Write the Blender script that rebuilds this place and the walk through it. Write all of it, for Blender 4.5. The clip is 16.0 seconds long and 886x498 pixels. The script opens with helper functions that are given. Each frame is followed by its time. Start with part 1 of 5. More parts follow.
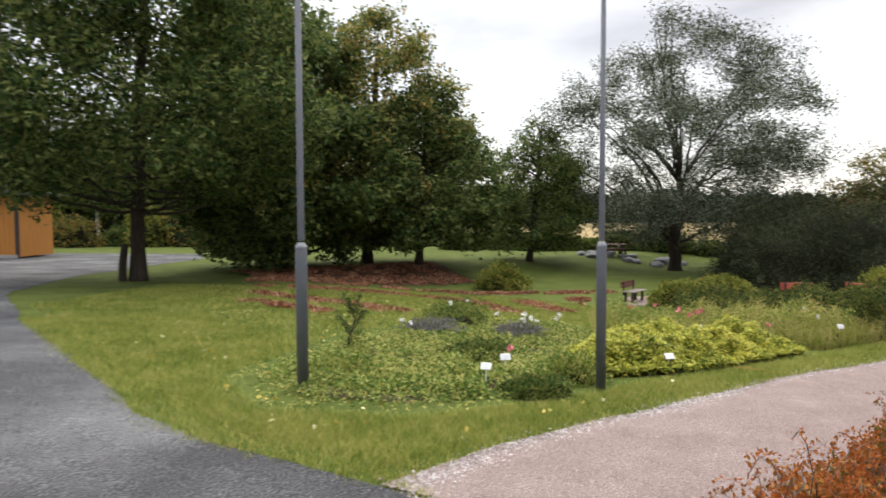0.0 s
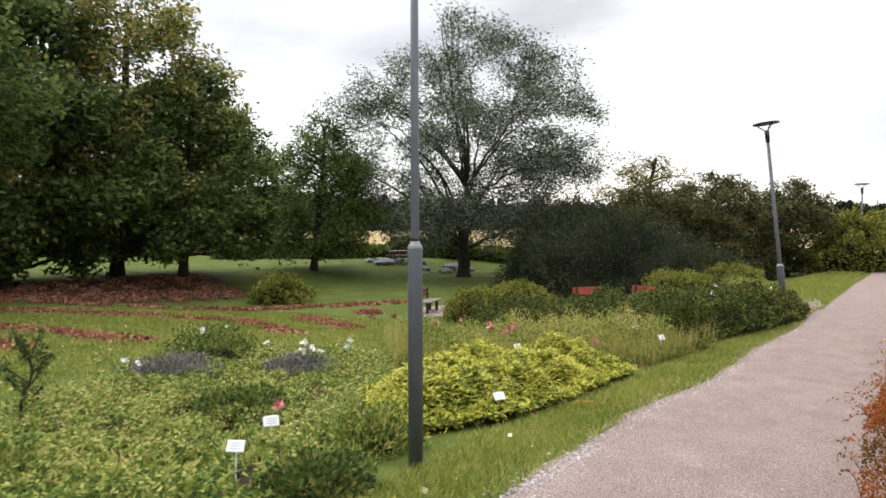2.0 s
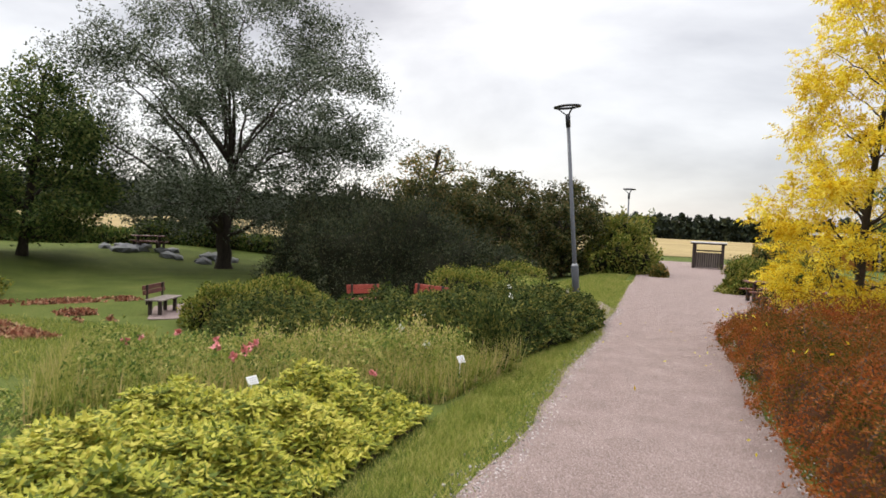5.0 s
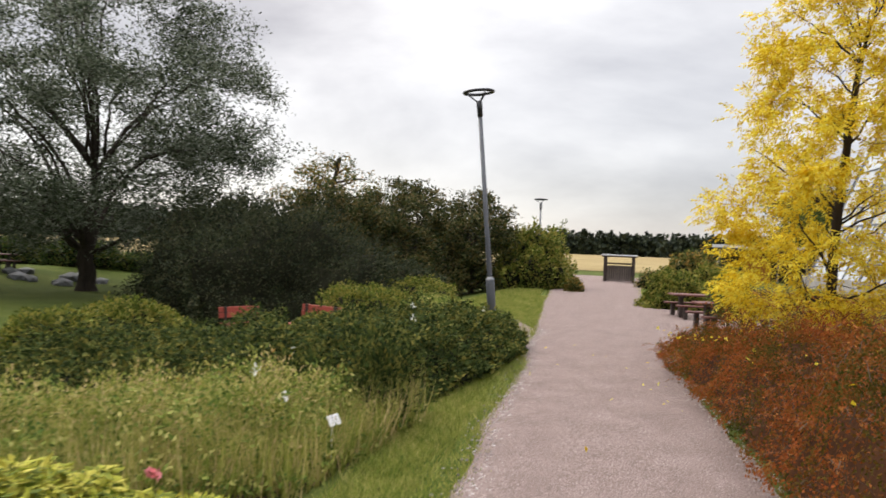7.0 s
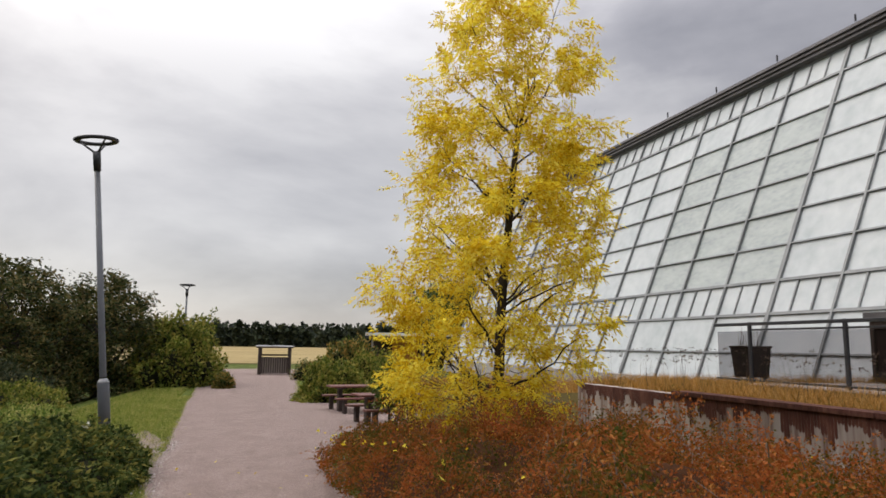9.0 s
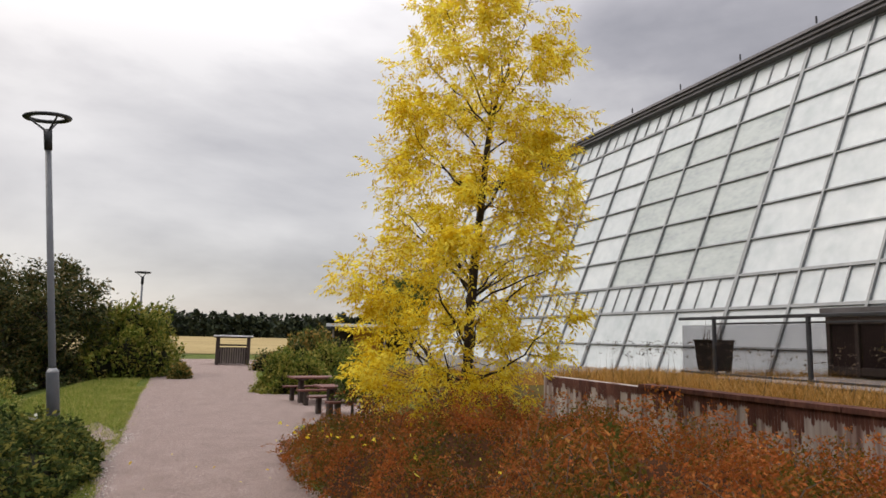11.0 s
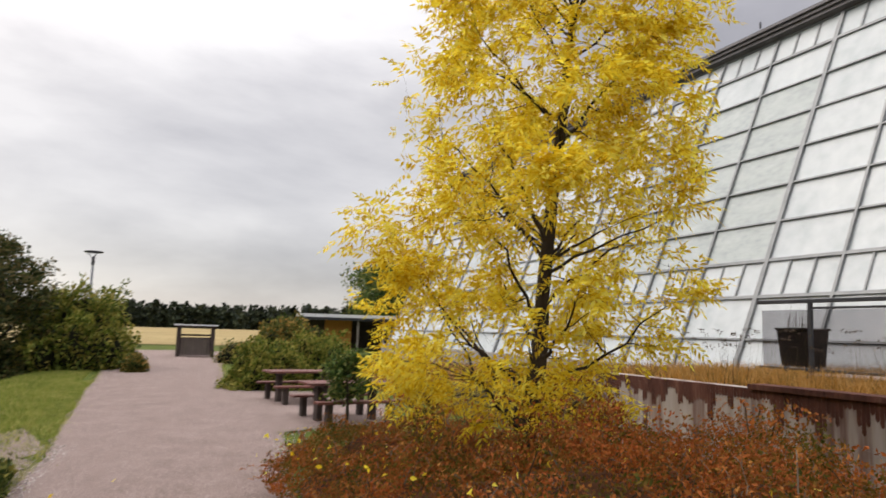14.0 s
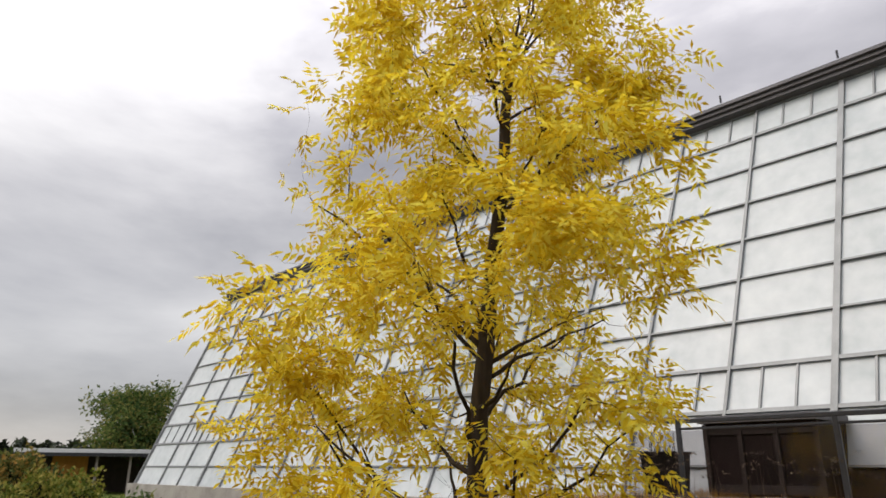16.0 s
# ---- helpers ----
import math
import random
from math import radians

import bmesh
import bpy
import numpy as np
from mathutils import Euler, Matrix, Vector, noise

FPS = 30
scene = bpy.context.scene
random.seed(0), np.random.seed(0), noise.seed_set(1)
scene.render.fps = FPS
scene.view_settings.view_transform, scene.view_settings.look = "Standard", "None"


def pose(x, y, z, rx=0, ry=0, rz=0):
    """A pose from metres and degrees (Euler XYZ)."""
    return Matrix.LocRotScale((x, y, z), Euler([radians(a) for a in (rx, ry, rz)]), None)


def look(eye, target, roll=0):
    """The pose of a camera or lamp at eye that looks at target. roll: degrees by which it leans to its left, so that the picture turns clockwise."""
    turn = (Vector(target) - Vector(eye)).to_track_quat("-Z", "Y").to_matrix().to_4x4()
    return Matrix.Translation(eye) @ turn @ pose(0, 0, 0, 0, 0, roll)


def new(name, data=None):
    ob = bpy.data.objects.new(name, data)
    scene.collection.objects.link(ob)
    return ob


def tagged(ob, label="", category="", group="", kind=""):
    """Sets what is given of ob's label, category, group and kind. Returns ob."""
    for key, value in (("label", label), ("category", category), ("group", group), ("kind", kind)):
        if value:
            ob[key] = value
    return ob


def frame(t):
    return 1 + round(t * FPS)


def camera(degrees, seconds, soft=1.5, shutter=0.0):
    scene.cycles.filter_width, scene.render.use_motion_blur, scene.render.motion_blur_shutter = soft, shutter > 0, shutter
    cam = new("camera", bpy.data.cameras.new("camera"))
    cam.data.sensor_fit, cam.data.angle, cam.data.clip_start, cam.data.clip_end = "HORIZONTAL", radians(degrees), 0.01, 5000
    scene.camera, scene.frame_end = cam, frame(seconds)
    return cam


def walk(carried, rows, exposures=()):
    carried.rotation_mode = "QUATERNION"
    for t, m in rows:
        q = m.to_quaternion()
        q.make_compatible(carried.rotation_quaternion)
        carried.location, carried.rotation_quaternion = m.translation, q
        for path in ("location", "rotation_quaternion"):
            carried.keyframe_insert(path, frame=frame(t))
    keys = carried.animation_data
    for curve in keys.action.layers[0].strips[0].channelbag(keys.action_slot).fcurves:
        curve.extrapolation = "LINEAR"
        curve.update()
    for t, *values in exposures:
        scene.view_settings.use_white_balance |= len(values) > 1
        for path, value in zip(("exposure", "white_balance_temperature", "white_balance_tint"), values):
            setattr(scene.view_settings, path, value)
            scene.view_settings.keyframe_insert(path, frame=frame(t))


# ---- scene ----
cam = camera(66.6, 16.0, soft=1.6, shutter=0.3)
EXPO = ((0.0, 0.46, 6500, 10), (2.5, 0.43, 6500, 10), (4.0, 0.3, 6500, 10.5), (7.5, 0.12, 6605, 11.8), (8.4, -0.17, 6620, 12.0), (9.2, -0.24, 6640, 12.3), (12.0, -0.12, 6760, 13.2), (14.3, -0.03, 6700, 12.9), (16.0, -0.24, 6650, 12.5))
PATH = [
    (0, (1.496, -0.242, 2.279), (1.172, 1.729, 2.183), -0.2),
    (0.5, (1.433, 0.543, 2.225), (1.344, 2.538, 2.126), 0.3),
    (1, (1.365, 1.192, 2.195), (1.398, 3.191, 2.131), 1.2),
    (1.5, (1.364, 1.806, 2.18), (1.556, 3.794, 2.093), 1.2),
    (2, (1.468, 2.529, 2.123), (1.771, 4.504, 2.049), -0.1),
    (2.5, (1.523, 3.118, 2.12), (1.904, 5.074, 1.958), 0.0),
    (3, (1.743, 3.685, 2.03), (2.151, 5.637, 1.889), -0.4),
    (3.5, (1.997, 4.244, 1.986), (2.708, 6.101, 1.772), 0.5),
    (4, (2.273, 4.802, 1.954), (3.155, 6.587, 1.771), 1.7),
    (4.2, (2.363, 4.972, 1.97), (3.256, 6.754, 1.81), 2.8),
    (6.3, (3.508, 7.06, 1.71), (4.511, 8.79, 1.714), 0.8),
    (6.5, (3.708, 7.278, 1.74), (4.77, 8.972, 1.66), 0.8),
    (7, (4.137, 7.746, 1.698), (5.284, 9.384, 1.686), 2.3),
    (7.5, (4.635, 8.232, 1.653), (6.06, 9.636, 1.613), 2.1),
    (8, (5.01, 8.495, 1.683), (6.604, 9.695, 1.826), 2.1),
    (8.5, (5.33, 8.761, 1.684), (7.057, 9.743, 1.907), 1.5),
    (9, (5.547, 8.903, 1.67), (7.317, 9.791, 1.953), 0.8),
    (9.2, (5.575, 8.949, 1.663), (7.358, 9.811, 1.945), 1.2),
    (11.3, (5.71, 9.111, 1.66), (7.534, 9.892, 1.914), 1.4),
    (11.5, (5.752, 9.153, 1.654), (7.573, 9.946, 1.886), 1.5),
    (12, (6.089, 9.354, 1.631), (7.799, 10.387, 1.721), 1.7),
    (12.5, (6.45, 9.699, 1.572), (8.024, 10.933, 1.605), 1.9),
    (13, (6.835, 10.026, 1.563), (8.382, 11.291, 1.654), 1.5),
    (13.5, (7.222, 10.426, 1.54), (8.952, 11.417, 1.702), 2.5),
    (14, (7.578, 10.764, 1.54), (9.438, 11.457, 1.784), 1.7),
    (14.5, (7.853, 11.137, 1.551), (9.765, 11.606, 1.9), 0.6),
    (15, (8.301, 11.481, 1.554), (10.228, 11.761, 2.011), 0.3),
    (15.5, (8.503, 11.849, 1.542), (10.418, 11.98, 2.105), 0.3),
    (16, (8.838, 12.133, 1.518), (10.74, 12.152, 2.137), 0.2),
]
walk(cam, [(t, look(eye, target, roll)) for t, eye, target, roll in PATH], exposures=EXPO)

# ---- sky and sun ----
world = bpy.data.worlds.new("overcast_sky")
scene.world = world
world.use_nodes = True
wn, wl = world.node_tree.nodes, world.node_tree.links
wn.clear()
w_out = wn.new("ShaderNodeOutputWorld")
w_add = wn.new("ShaderNodeAddShader")
w_sky = wn.new("ShaderNodeTexSky")
w_sky.sky_type, w_sky.sun_disc = "NISHITA", False
w_sky.sun_elevation, w_sky.sun_rotation = radians(38), radians(20)
w_b1 = wn.new("ShaderNodeBackground")
w_b1.inputs["Strength"].default_value = 0.02
wl.new(w_sky.outputs[0], w_b1.inputs["Color"])
w_tc = wn.new("ShaderNodeTexCoord")
w_map = wn.new("ShaderNodeMapping")
w_map.inputs["Scale"].default_value = (1.0, 1.0, 2.6)
w_map.inputs["Location"].default_value = (3.1, 1.7, 0.4)
w_noise = wn.new("ShaderNodeTexNoise")
w_noise.inputs["Scale"].default_value = 1.7
w_noise.inputs["Detail"].default_value = 7.0
w_noise.inputs["Roughness"].default_value = 0.52
w_noise.inputs["Distortion"].default_value = 0.25
wl.new(w_tc.outputs["Generated"], w_map.inputs["Vector"])
wl.new(w_map.outputs[0], w_noise.inputs["Vector"])
# the cloud cover thins towards the hidden sun
w_dot = wn.new("ShaderNodeVectorMath")
w_dot.operation = "DOT_PRODUCT"
w_dot.inputs[1].default_value = (-0.30, 0.85, 0.43)
wl.new(w_tc.outputs["Generated"], w_dot.inputs[0])
w_mr = wn.new("ShaderNodeMapRange")
w_mr.inputs["From Min"].default_value, w_mr.inputs["From Max"].default_value = -0.2, 0.95
w_mr.inputs["To Min"].default_value, w_mr.inputs["To Max"].default_value = 0.065, 0.215
wl.new(w_dot.outputs["Value"], w_mr.inputs["Value"])
w_sum = wn.new("ShaderNodeMath")
wl.new(w_noise.outputs[0], w_sum.inputs[0])
wl.new(w_mr.outputs[0], w_sum.inputs[1])
w_ramp = wn.new("ShaderNodeValToRGB")
e = w_ramp.color_ramp.elements
e[0].position, e[0].color = 0.37, (0.34, 0.341, 0.37, 1)
e[1].position, e[1].color = 0.78, (1.15, 1.15, 1.15, 1)
x_ = w_ramp.color_ramp.elements.new(0.53)
x_.color = (0.53, 0.528, 0.56, 1)
wl.new(w_sum.outputs[0], w_ramp.inputs[0])
# an overcast sky is brighter overhead than at the horizon
w_sep = wn.new("ShaderNodeSeparateXYZ")
wl.new(w_tc.outputs["Generated"], w_sep.inputs[0])
w_zen = wn.new("ShaderNodeMapRange")
w_zen.interpolation_type = "SMOOTHSTEP"
w_zen.inputs["From Min"].default_value, w_zen.inputs["From Max"].default_value = 0.27, 1.0
w_zen.inputs["To Min"].default_value, w_zen.inputs["To Max"].default_value = 0.88, 4.5
wl.new(w_sep.outputs["Z"], w_zen.inputs["Value"])
w_mul = wn.new("ShaderNodeVectorMath")
w_mul.operation = "SCALE"
wl.new(w_ramp.outputs[0], w_mul.inputs[0])
wl.new(w_zen.outputs[0], w_mul.inputs["Scale"])
w_b2 = wn.new("ShaderNodeBackground")
w_b2.inputs["Strength"].default_value = 0.75
wl.new(w_mul.outputs[0], w_b2.inputs["Color"])
wl.new(w_b1.outputs[0], w_add.inputs[0])
wl.new(w_b2.outputs[0], w_add.inputs[1])
wl.new(w_add.outputs[0], w_out.inputs["Surface"])

sun = new("sun", bpy.data.lights.new("sun", "SUN"))
sun.data.energy, sun.data.angle, sun.data.color = 1.5, radians(35), (1.0, 0.91, 0.79)
sun.matrix_world = look((-8, 25, 27), (0, 0, 0))


# ---- materials ----
def mat(name, ramp, scale=4.0, rough=0.8, bump=0.3, fine=40.0, island=0.0, metal=0.0, spec=0.4, translucent=0.0, stretch=(1, 1, 1), grain=0.45):
    """A noise-mottled surface. ramp: (position, rgb) pairs; island: how far each leaf or piece departs from its neighbours."""
    m = bpy.data.materials.new(name)
    m.use_nodes = True
    n, l = m.node_tree.nodes, m.node_tree.links
    b = n["Principled BSDF"]
    b.inputs["Roughness"].default_value = rough
    b.inputs["Metallic"].default_value = metal
    b.inputs["Specular IOR Level"].default_value = spec
    tc = n.new("ShaderNodeTexCoord")
    mp = n.new("ShaderNodeMapping")
    mp.inputs["Scale"].default_value = stretch
    l.new(tc.outputs["Object"], mp.inputs["Vector"])
    n1 = n.new("ShaderNodeTexNoise")
    n1.inputs["Scale"].default_value, n1.inputs["Detail"].default_value = scale, 5.0
    n2 = n.new("ShaderNodeTexNoise")
    n2.inputs["Scale"].default_value, n2.inputs["Detail"].default_value = fine, 3.0
    l.new(mp.outputs[0], n1.inputs["Vector"])
    l.new(mp.outputs[0], n2.inputs["Vector"])
    mix = n.new("ShaderNodeMath")
    mix.operation = "MULTIPLY_ADD"
    mix.inputs[1].default_value, mix.inputs[2].default_value = grain, 0.0
    l.new(n2.outputs[0], mix.inputs[0])
    add = n.new("ShaderNodeMath")
    add.operation = "MULTIPLY_ADD"
    add.inputs[1].default_value = 1.0 - grain
    l.new(n1.outputs[0], add.inputs[0])
    l.new(mix.outputs[0], add.inputs[2])
    value = add.outputs[0]
    if island:
        geo = n.new("ShaderNodeNewGeometry")
        isl = n.new("ShaderNodeMath")
        isl.operation = "MULTIPLY_ADD"
        isl.inputs[1].default_value = island
        sub = n.new("ShaderNodeMath")
        sub.operation = "SUBTRACT"
        sub.inputs[1].default_value = island * 0.5
        l.new(geo.outputs["Random Per Island"], isl.inputs[0])
        l.new(value, sub.inputs[0])
        l.new(sub.outputs[0], isl.inputs[2])
        value = isl.outputs[0]
    cr = n.new("ShaderNodeValToRGB")
    el = cr.color_ramp.elements
    while len(el) < len(ramp):
        el.new(0.5)
    for k, (p, c) in enumerate(ramp):
        el[k].position, el[k].color = p, (*c, 1)
    l.new(value, cr.inputs[0])
    l.new(cr.outputs[0], b.inputs["Base Color"])
    if bump:
        bp = n.new("ShaderNodeBump")
        bp.inputs["Strength"].default_value, bp.inputs["Distance"].default_value = bump, 0.02
        l.new(n2.outputs[0], bp.inputs["Height"])
        l.new(bp.outputs[0], b.inputs["Normal"])
    if translucent:
        tr = n.new("ShaderNodeBsdfTranslucent")
        l.new(cr.outputs[0], tr.inputs["Color"])
        ms = n.new("ShaderNodeMixShader")
        ms.inputs[0].default_value = translucent
        l.new(b.outputs[0], ms.inputs[1])
        l.new(tr.outputs[0], ms.inputs[2])
        l.new(ms.outputs[0], n["Material Output"].inputs["Surface"])
    return m


def leaf_mat(name, *colours, rough=0.68, translucent=0.3, island=0.7, spec=0.22):
    k = len(colours) - 1
    return mat(name, [(0.22 + 0.56 * i / k, c) for i, c in enumerate(colours)], 1.3, rough, 0.0, 9.0, island, 0, spec, translucent)


LAWN = mat("lawn", [(0.30, (0.034, 0.050, 0.010)), (0.45, (0.062, 0.084, 0.016)), (0.57, (0.092, 0.112, 0.024)), (0.72, (0.16, 0.158, 0.052))], 0.9, 0.95, 0.8, 38.0, spec=0.1, grain=0.6)
FIELD = mat("ripe_field", [(0.3, (0.17, 0.125, 0.055)), (0.5, (0.28, 0.215, 0.10)), (0.75, (0.37, 0.30, 0.155))], 0.05, 0.95, 0.4, 1.2, spec=0.1)
GRAVEL = mat("gravel", [(0.34, (0.095, 0.075, 0.069)), (0.45, (0.205, 0.154, 0.138)), (0.55, (0.268, 0.203, 0.184)), (0.65, (0.44, 0.37, 0.35))], 2.2, 0.95, 1.0, 90.0, spec=0.15, grain=0.87)
ASPHALT = mat("asphalt", [(0.40, (0.016, 0.016, 0.018)), (0.47, (0.040, 0.040, 0.043)), (0.54, (0.088, 0.088, 0.091)), (0.64, (0.20, 0.20, 0.202))], 0.5, 0.8, 1.0, 60.0, spec=0.25, grain=0.62)
SOIL = mat("soil", [(0.3, (0.03, 0.02, 0.013)), (0.7, (0.09, 0.062, 0.04))], 2.0, 0.95, 0.8, 30.0, spec=0.1)
LITTER = mat("red_leaf_litter", [(0.3, (0.028, 0.018, 0.012)), (0.45, (0.065, 0.038, 0.022)), (0.55, (0.10, 0.052, 0.03)), (0.7, (0.07, 0.09, 0.022))], 1.5, 0.95, 0.8, 28.0, spec=0.1)
BARK = mat("bark", [(0.3, (0.020, 0.016, 0.013)), (0.7, (0.070, 0.055, 0.043))], 6.0, 0.9, 0.9, 22.0, stretch=(1, 1, 0.25), spec=0.15)
BIRCH = mat("birch_bark", [(0.35, (0.05, 0.045, 0.04)), (0.45, (0.62, 0.60, 0.56)), (0.8, (0.75, 0.73, 0.70))], 3.0, 0.8, 0.4, 14.0, stretch=(1, 1, 3))
PAINT_GREY = mat("grey_painted_steel", [(0.3, (0.085, 0.092, 0.105)), (0.7, (0.125, 0.132, 0.148))], 7.0, 0.5, 0.15, 90.0, metal=0.25)
PAINT_WORN = mat("worn_pale_paint", [(0.35, (0.13, 0.138, 0.15)), (0.65, (0.26, 0.265, 0.275))], 14.0, 0.5, 0.2, 90.0, metal=0.2)
DARK_STEEL = mat("dark_steel", [(0.3, (0.03, 0.031, 0.035)), (0.7, (0.06, 0.062, 0.068))], 6.0, 0.45, 0.15, 60.0, metal=0.5)
WHITE = mat("white_plate", [(0.3, (0.72, 0.72, 0.72)), (0.7, (0.82, 0.82, 0.82))], 6.0, 0.5, 0.05)
INK = mat("ink", [(0.3, (0.48, 0.48, 0.48)), (0.7, (0.56, 0.56, 0.56))], 6.0, 0.7, 0.0)
WOOD_RED = mat("red_stained_wood", [(0.3, (0.075, 0.026, 0.02)), (0.7, (0.17, 0.062, 0.048))], 3.0, 0.6, 0.4, 40.0, stretch=(6, 1, 1))
WOOD_BRIGHT = mat("faded_red_paint", [(0.3, (0.26, 0.05, 0.035)), (0.7, (0.42, 0.10, 0.07))], 3.0, 0.6, 0.3, 40.0)
WOOD_GREY = mat("weathered_wood", [(0.3, (0.15, 0.125, 0.11)), (0.7, (0.36, 0.32, 0.29))], 3.0, 0.8, 0.5, 40.0, stretch=(1, 5, 1))
WOOD_SHED = mat("weathered_brown_wood", [(0.3, (0.11, 0.09, 0.08)), (0.7, (0.27, 0.225, 0.20))], 3.0, 0.8, 0.5, 40.0, stretch=(5, 5, 0.6))
WOOD_DARK = mat("dark_stained_wood", [(0.3, (0.022, 0.015, 0.013)), (0.7, (0.06, 0.04, 0.034))], 3.0, 0.65, 0.4, 40.0)
WOOD_ORANGE = mat("ochre_boards", [(0.3, (0.34, 0.13, 0.02)), (0.7, (0.48, 0.21, 0.04))], 2.0, 0.7, 0.3, 30.0, stretch=(4, 4, 0.4))
CONCRETE = mat("concrete", [(0.25, (0.18, 0.165, 0.155)), (0.5, (0.34, 0.32, 0.30)), (0.75, (0.46, 0.44, 0.42))], 1.2, 0.9, 0.5, 30.0, spec=0.2)
STAIN = mat("rust_stained_concrete", [(0.32, (0.09, 0.045, 0.036)), (0.42, (0.17, 0.115, 0.10)), (0.5, (0.27, 0.225, 0.205)), (0.7, (0.38, 0.345, 0.325))], 2.6, 0.85, 0.4, 9.0, stretch=(1.6, 1.6, 0.12), spec=0.25)
RUST = mat("rust_brown_stain", [(0.35, (0.045, 0.018, 0.014)), (0.55, (0.095, 0.040, 0.030)), (0.75, (0.17, 0.085, 0.065))], 3.0, 0.9, 0.2, 18.0, stretch=(1.5, 1.5, 0.3), spec=0.15)
ROOF = mat("dark_roofing", [(0.3, (0.045, 0.042, 0.045)), (0.7, (0.10, 0.095, 0.10))], 2.0, 0.6, 0.2)
ROOF_PALE = mat("pale_roofing", [(0.3, (0.55, 0.56, 0.58)), (0.7, (0.72, 0.73, 0.75))], 1.0, 0.5, 0.1)
MULLION = mat("grey_aluminium", [(0.3, (0.15, 0.16, 0.165)), (0.7, (0.24, 0.25, 0.255))], 2.0, 0.45, 0.1, metal=0.4)
STONE = mat("grey_stone", [(0.3, (0.09, 0.095, 0.10)), (0.7, (0.22, 0.225, 0.235))], 2.0, 0.85, 0.6, 12.0, island=0.3)
PEBBLE = mat("pebbles", [(0.25, (0.19, 0.165, 0.155)), (0.5, (0.34, 0.30, 0.285)), (0.8, (0.52, 0.48, 0.46))], 4.0, 0.9, 0.3, 50.0, island=0.6)
# shaded, slightly dirty glazing with white blinds behind it
PANE = mat("whitened_glass", [(0.3, (0.36, 0.405, 0.42)), (0.5, (0.46, 0.50, 0.515)), (0.7, (0.54, 0.575, 0.585))], 0.45, 0.3, 0.0, 3.0, spec=0.4)
PANE_CLEAR = mat("thinly_whitened_glass", [(0.3, (0.27, 0.31, 0.31)), (0.5, (0.36, 0.40, 0.395)), (0.7, (0.43, 0.465, 0.455))], 0.9, 0.22, 0.0, 4.0, spec=0.45, stretch=(1, 1, 2.2))
DARK_GLASS = mat("dark_glass", [(0.3, (0.010, 0.007, 0.007)), (0.7, (0.045, 0.028, 0.026))], 0.8, 0.55, 0.0, spec=0.08)

SMOKED = bpy.data.materials.new("smoked_glass")
SMOKED.use_nodes = True
sn, sl = SMOKED.node_tree.nodes, SMOKED.node_tree.links
s_tr, s_gl, s_mx = sn.new("ShaderNodeBsdfTransparent"), sn.new("ShaderNodeBsdfGlossy"), sn.new("ShaderNodeMixShader")
s_tr.inputs["Color"].default_value = (0.70, 0.69, 0.70, 1)
s_gl.inputs["Roughness"].default_value = 0.08
s_mx.inputs[0].default_value = 0.05
sl.new(s_tr.outputs[0], s_mx.inputs[1])
sl.new(s_gl.outputs[0], s_mx.inputs[2])
sl.new(s_mx.outputs[0], sn["Material Output"].inputs["Surface"])

L_MID = leaf_mat("green_leaves", (0.028, 0.058, 0.013), (0.06, 0.105, 0.022), (0.11, 0.155, 0.033), (0.20, 0.19, 0.05))
L_SHADE = leaf_mat("shade_tree_leaves", (0.026, 0.048, 0.013), (0.060, 0.100, 0.025), (0.115, 0.165, 0.042), (0.21, 0.225, 0.065), translucent=0.45)
L_TURN = leaf_mat("turning_leaves", (0.04, 0.065, 0.015), (0.09, 0.12, 0.027), (0.19, 0.16, 0.04), (0.34, 0.20, 0.045))
L_TREE = leaf_mat("park_tree_leaves", (0.036, 0.062, 0.015), (0.080, 0.125, 0.030), (0.15, 0.18, 0.045), (0.29, 0.26, 0.07), (0.40, 0.28, 0.08), island=0.6, translucent=0.45)
L_FRUIT = leaf_mat("fruit_shrub_leaves", (0.022, 0.033, 0.010), (0.045, 0.060, 0.016), (0.085, 0.092, 0.026), (0.16, 0.12, 0.04))
L_YEW = leaf_mat("yew_needles", (0.014, 0.022, 0.010), (0.030, 0.042, 0.018), (0.052, 0.064, 0.028), (0.085, 0.082, 0.04))
L_WILLOW = leaf_mat("grey_willow_leaves", (0.026, 0.040, 0.018), (0.055, 0.075, 0.036), (0.10, 0.122, 0.072), (0.23, 0.25, 0.19), rough=0.5)
L_YELLOW = leaf_mat("yellow_leaves", (0.58, 0.38, 0.015), (0.76, 0.57, 0.028), (0.85, 0.70, 0.055), (0.82, 0.74, 0.11), translucent=0.6)
L_RED = mat("red_barberry_leaves", [(0.34, (0.040, 0.050, 0.008)), (0.44, (0.105, 0.077, 0.013)), (0.50, (0.215, 0.084, 0.018)), (0.57, (0.31, 0.080, 0.022)), (0.67, (0.37, 0.125, 0.028)), (0.8, (0.38, 0.21, 0.045))], 1.5, 0.8, 0.0, 5.0, 0.14, 0, 0.08, 0.35, grain=0.22)
L_RED_SPRAY = leaf_mat("red_barberry_sprays", (0.11, 0.066, 0.013), (0.25, 0.076, 0.02), (0.345, 0.105, 0.028), (0.38, 0.18, 0.045), spec=0.06, island=0.5)
L_LIME = leaf_mat("lime_leaves", (0.10, 0.135, 0.016), (0.25, 0.275, 0.03), (0.41, 0.41, 0.05), (0.53, 0.48, 0.09))
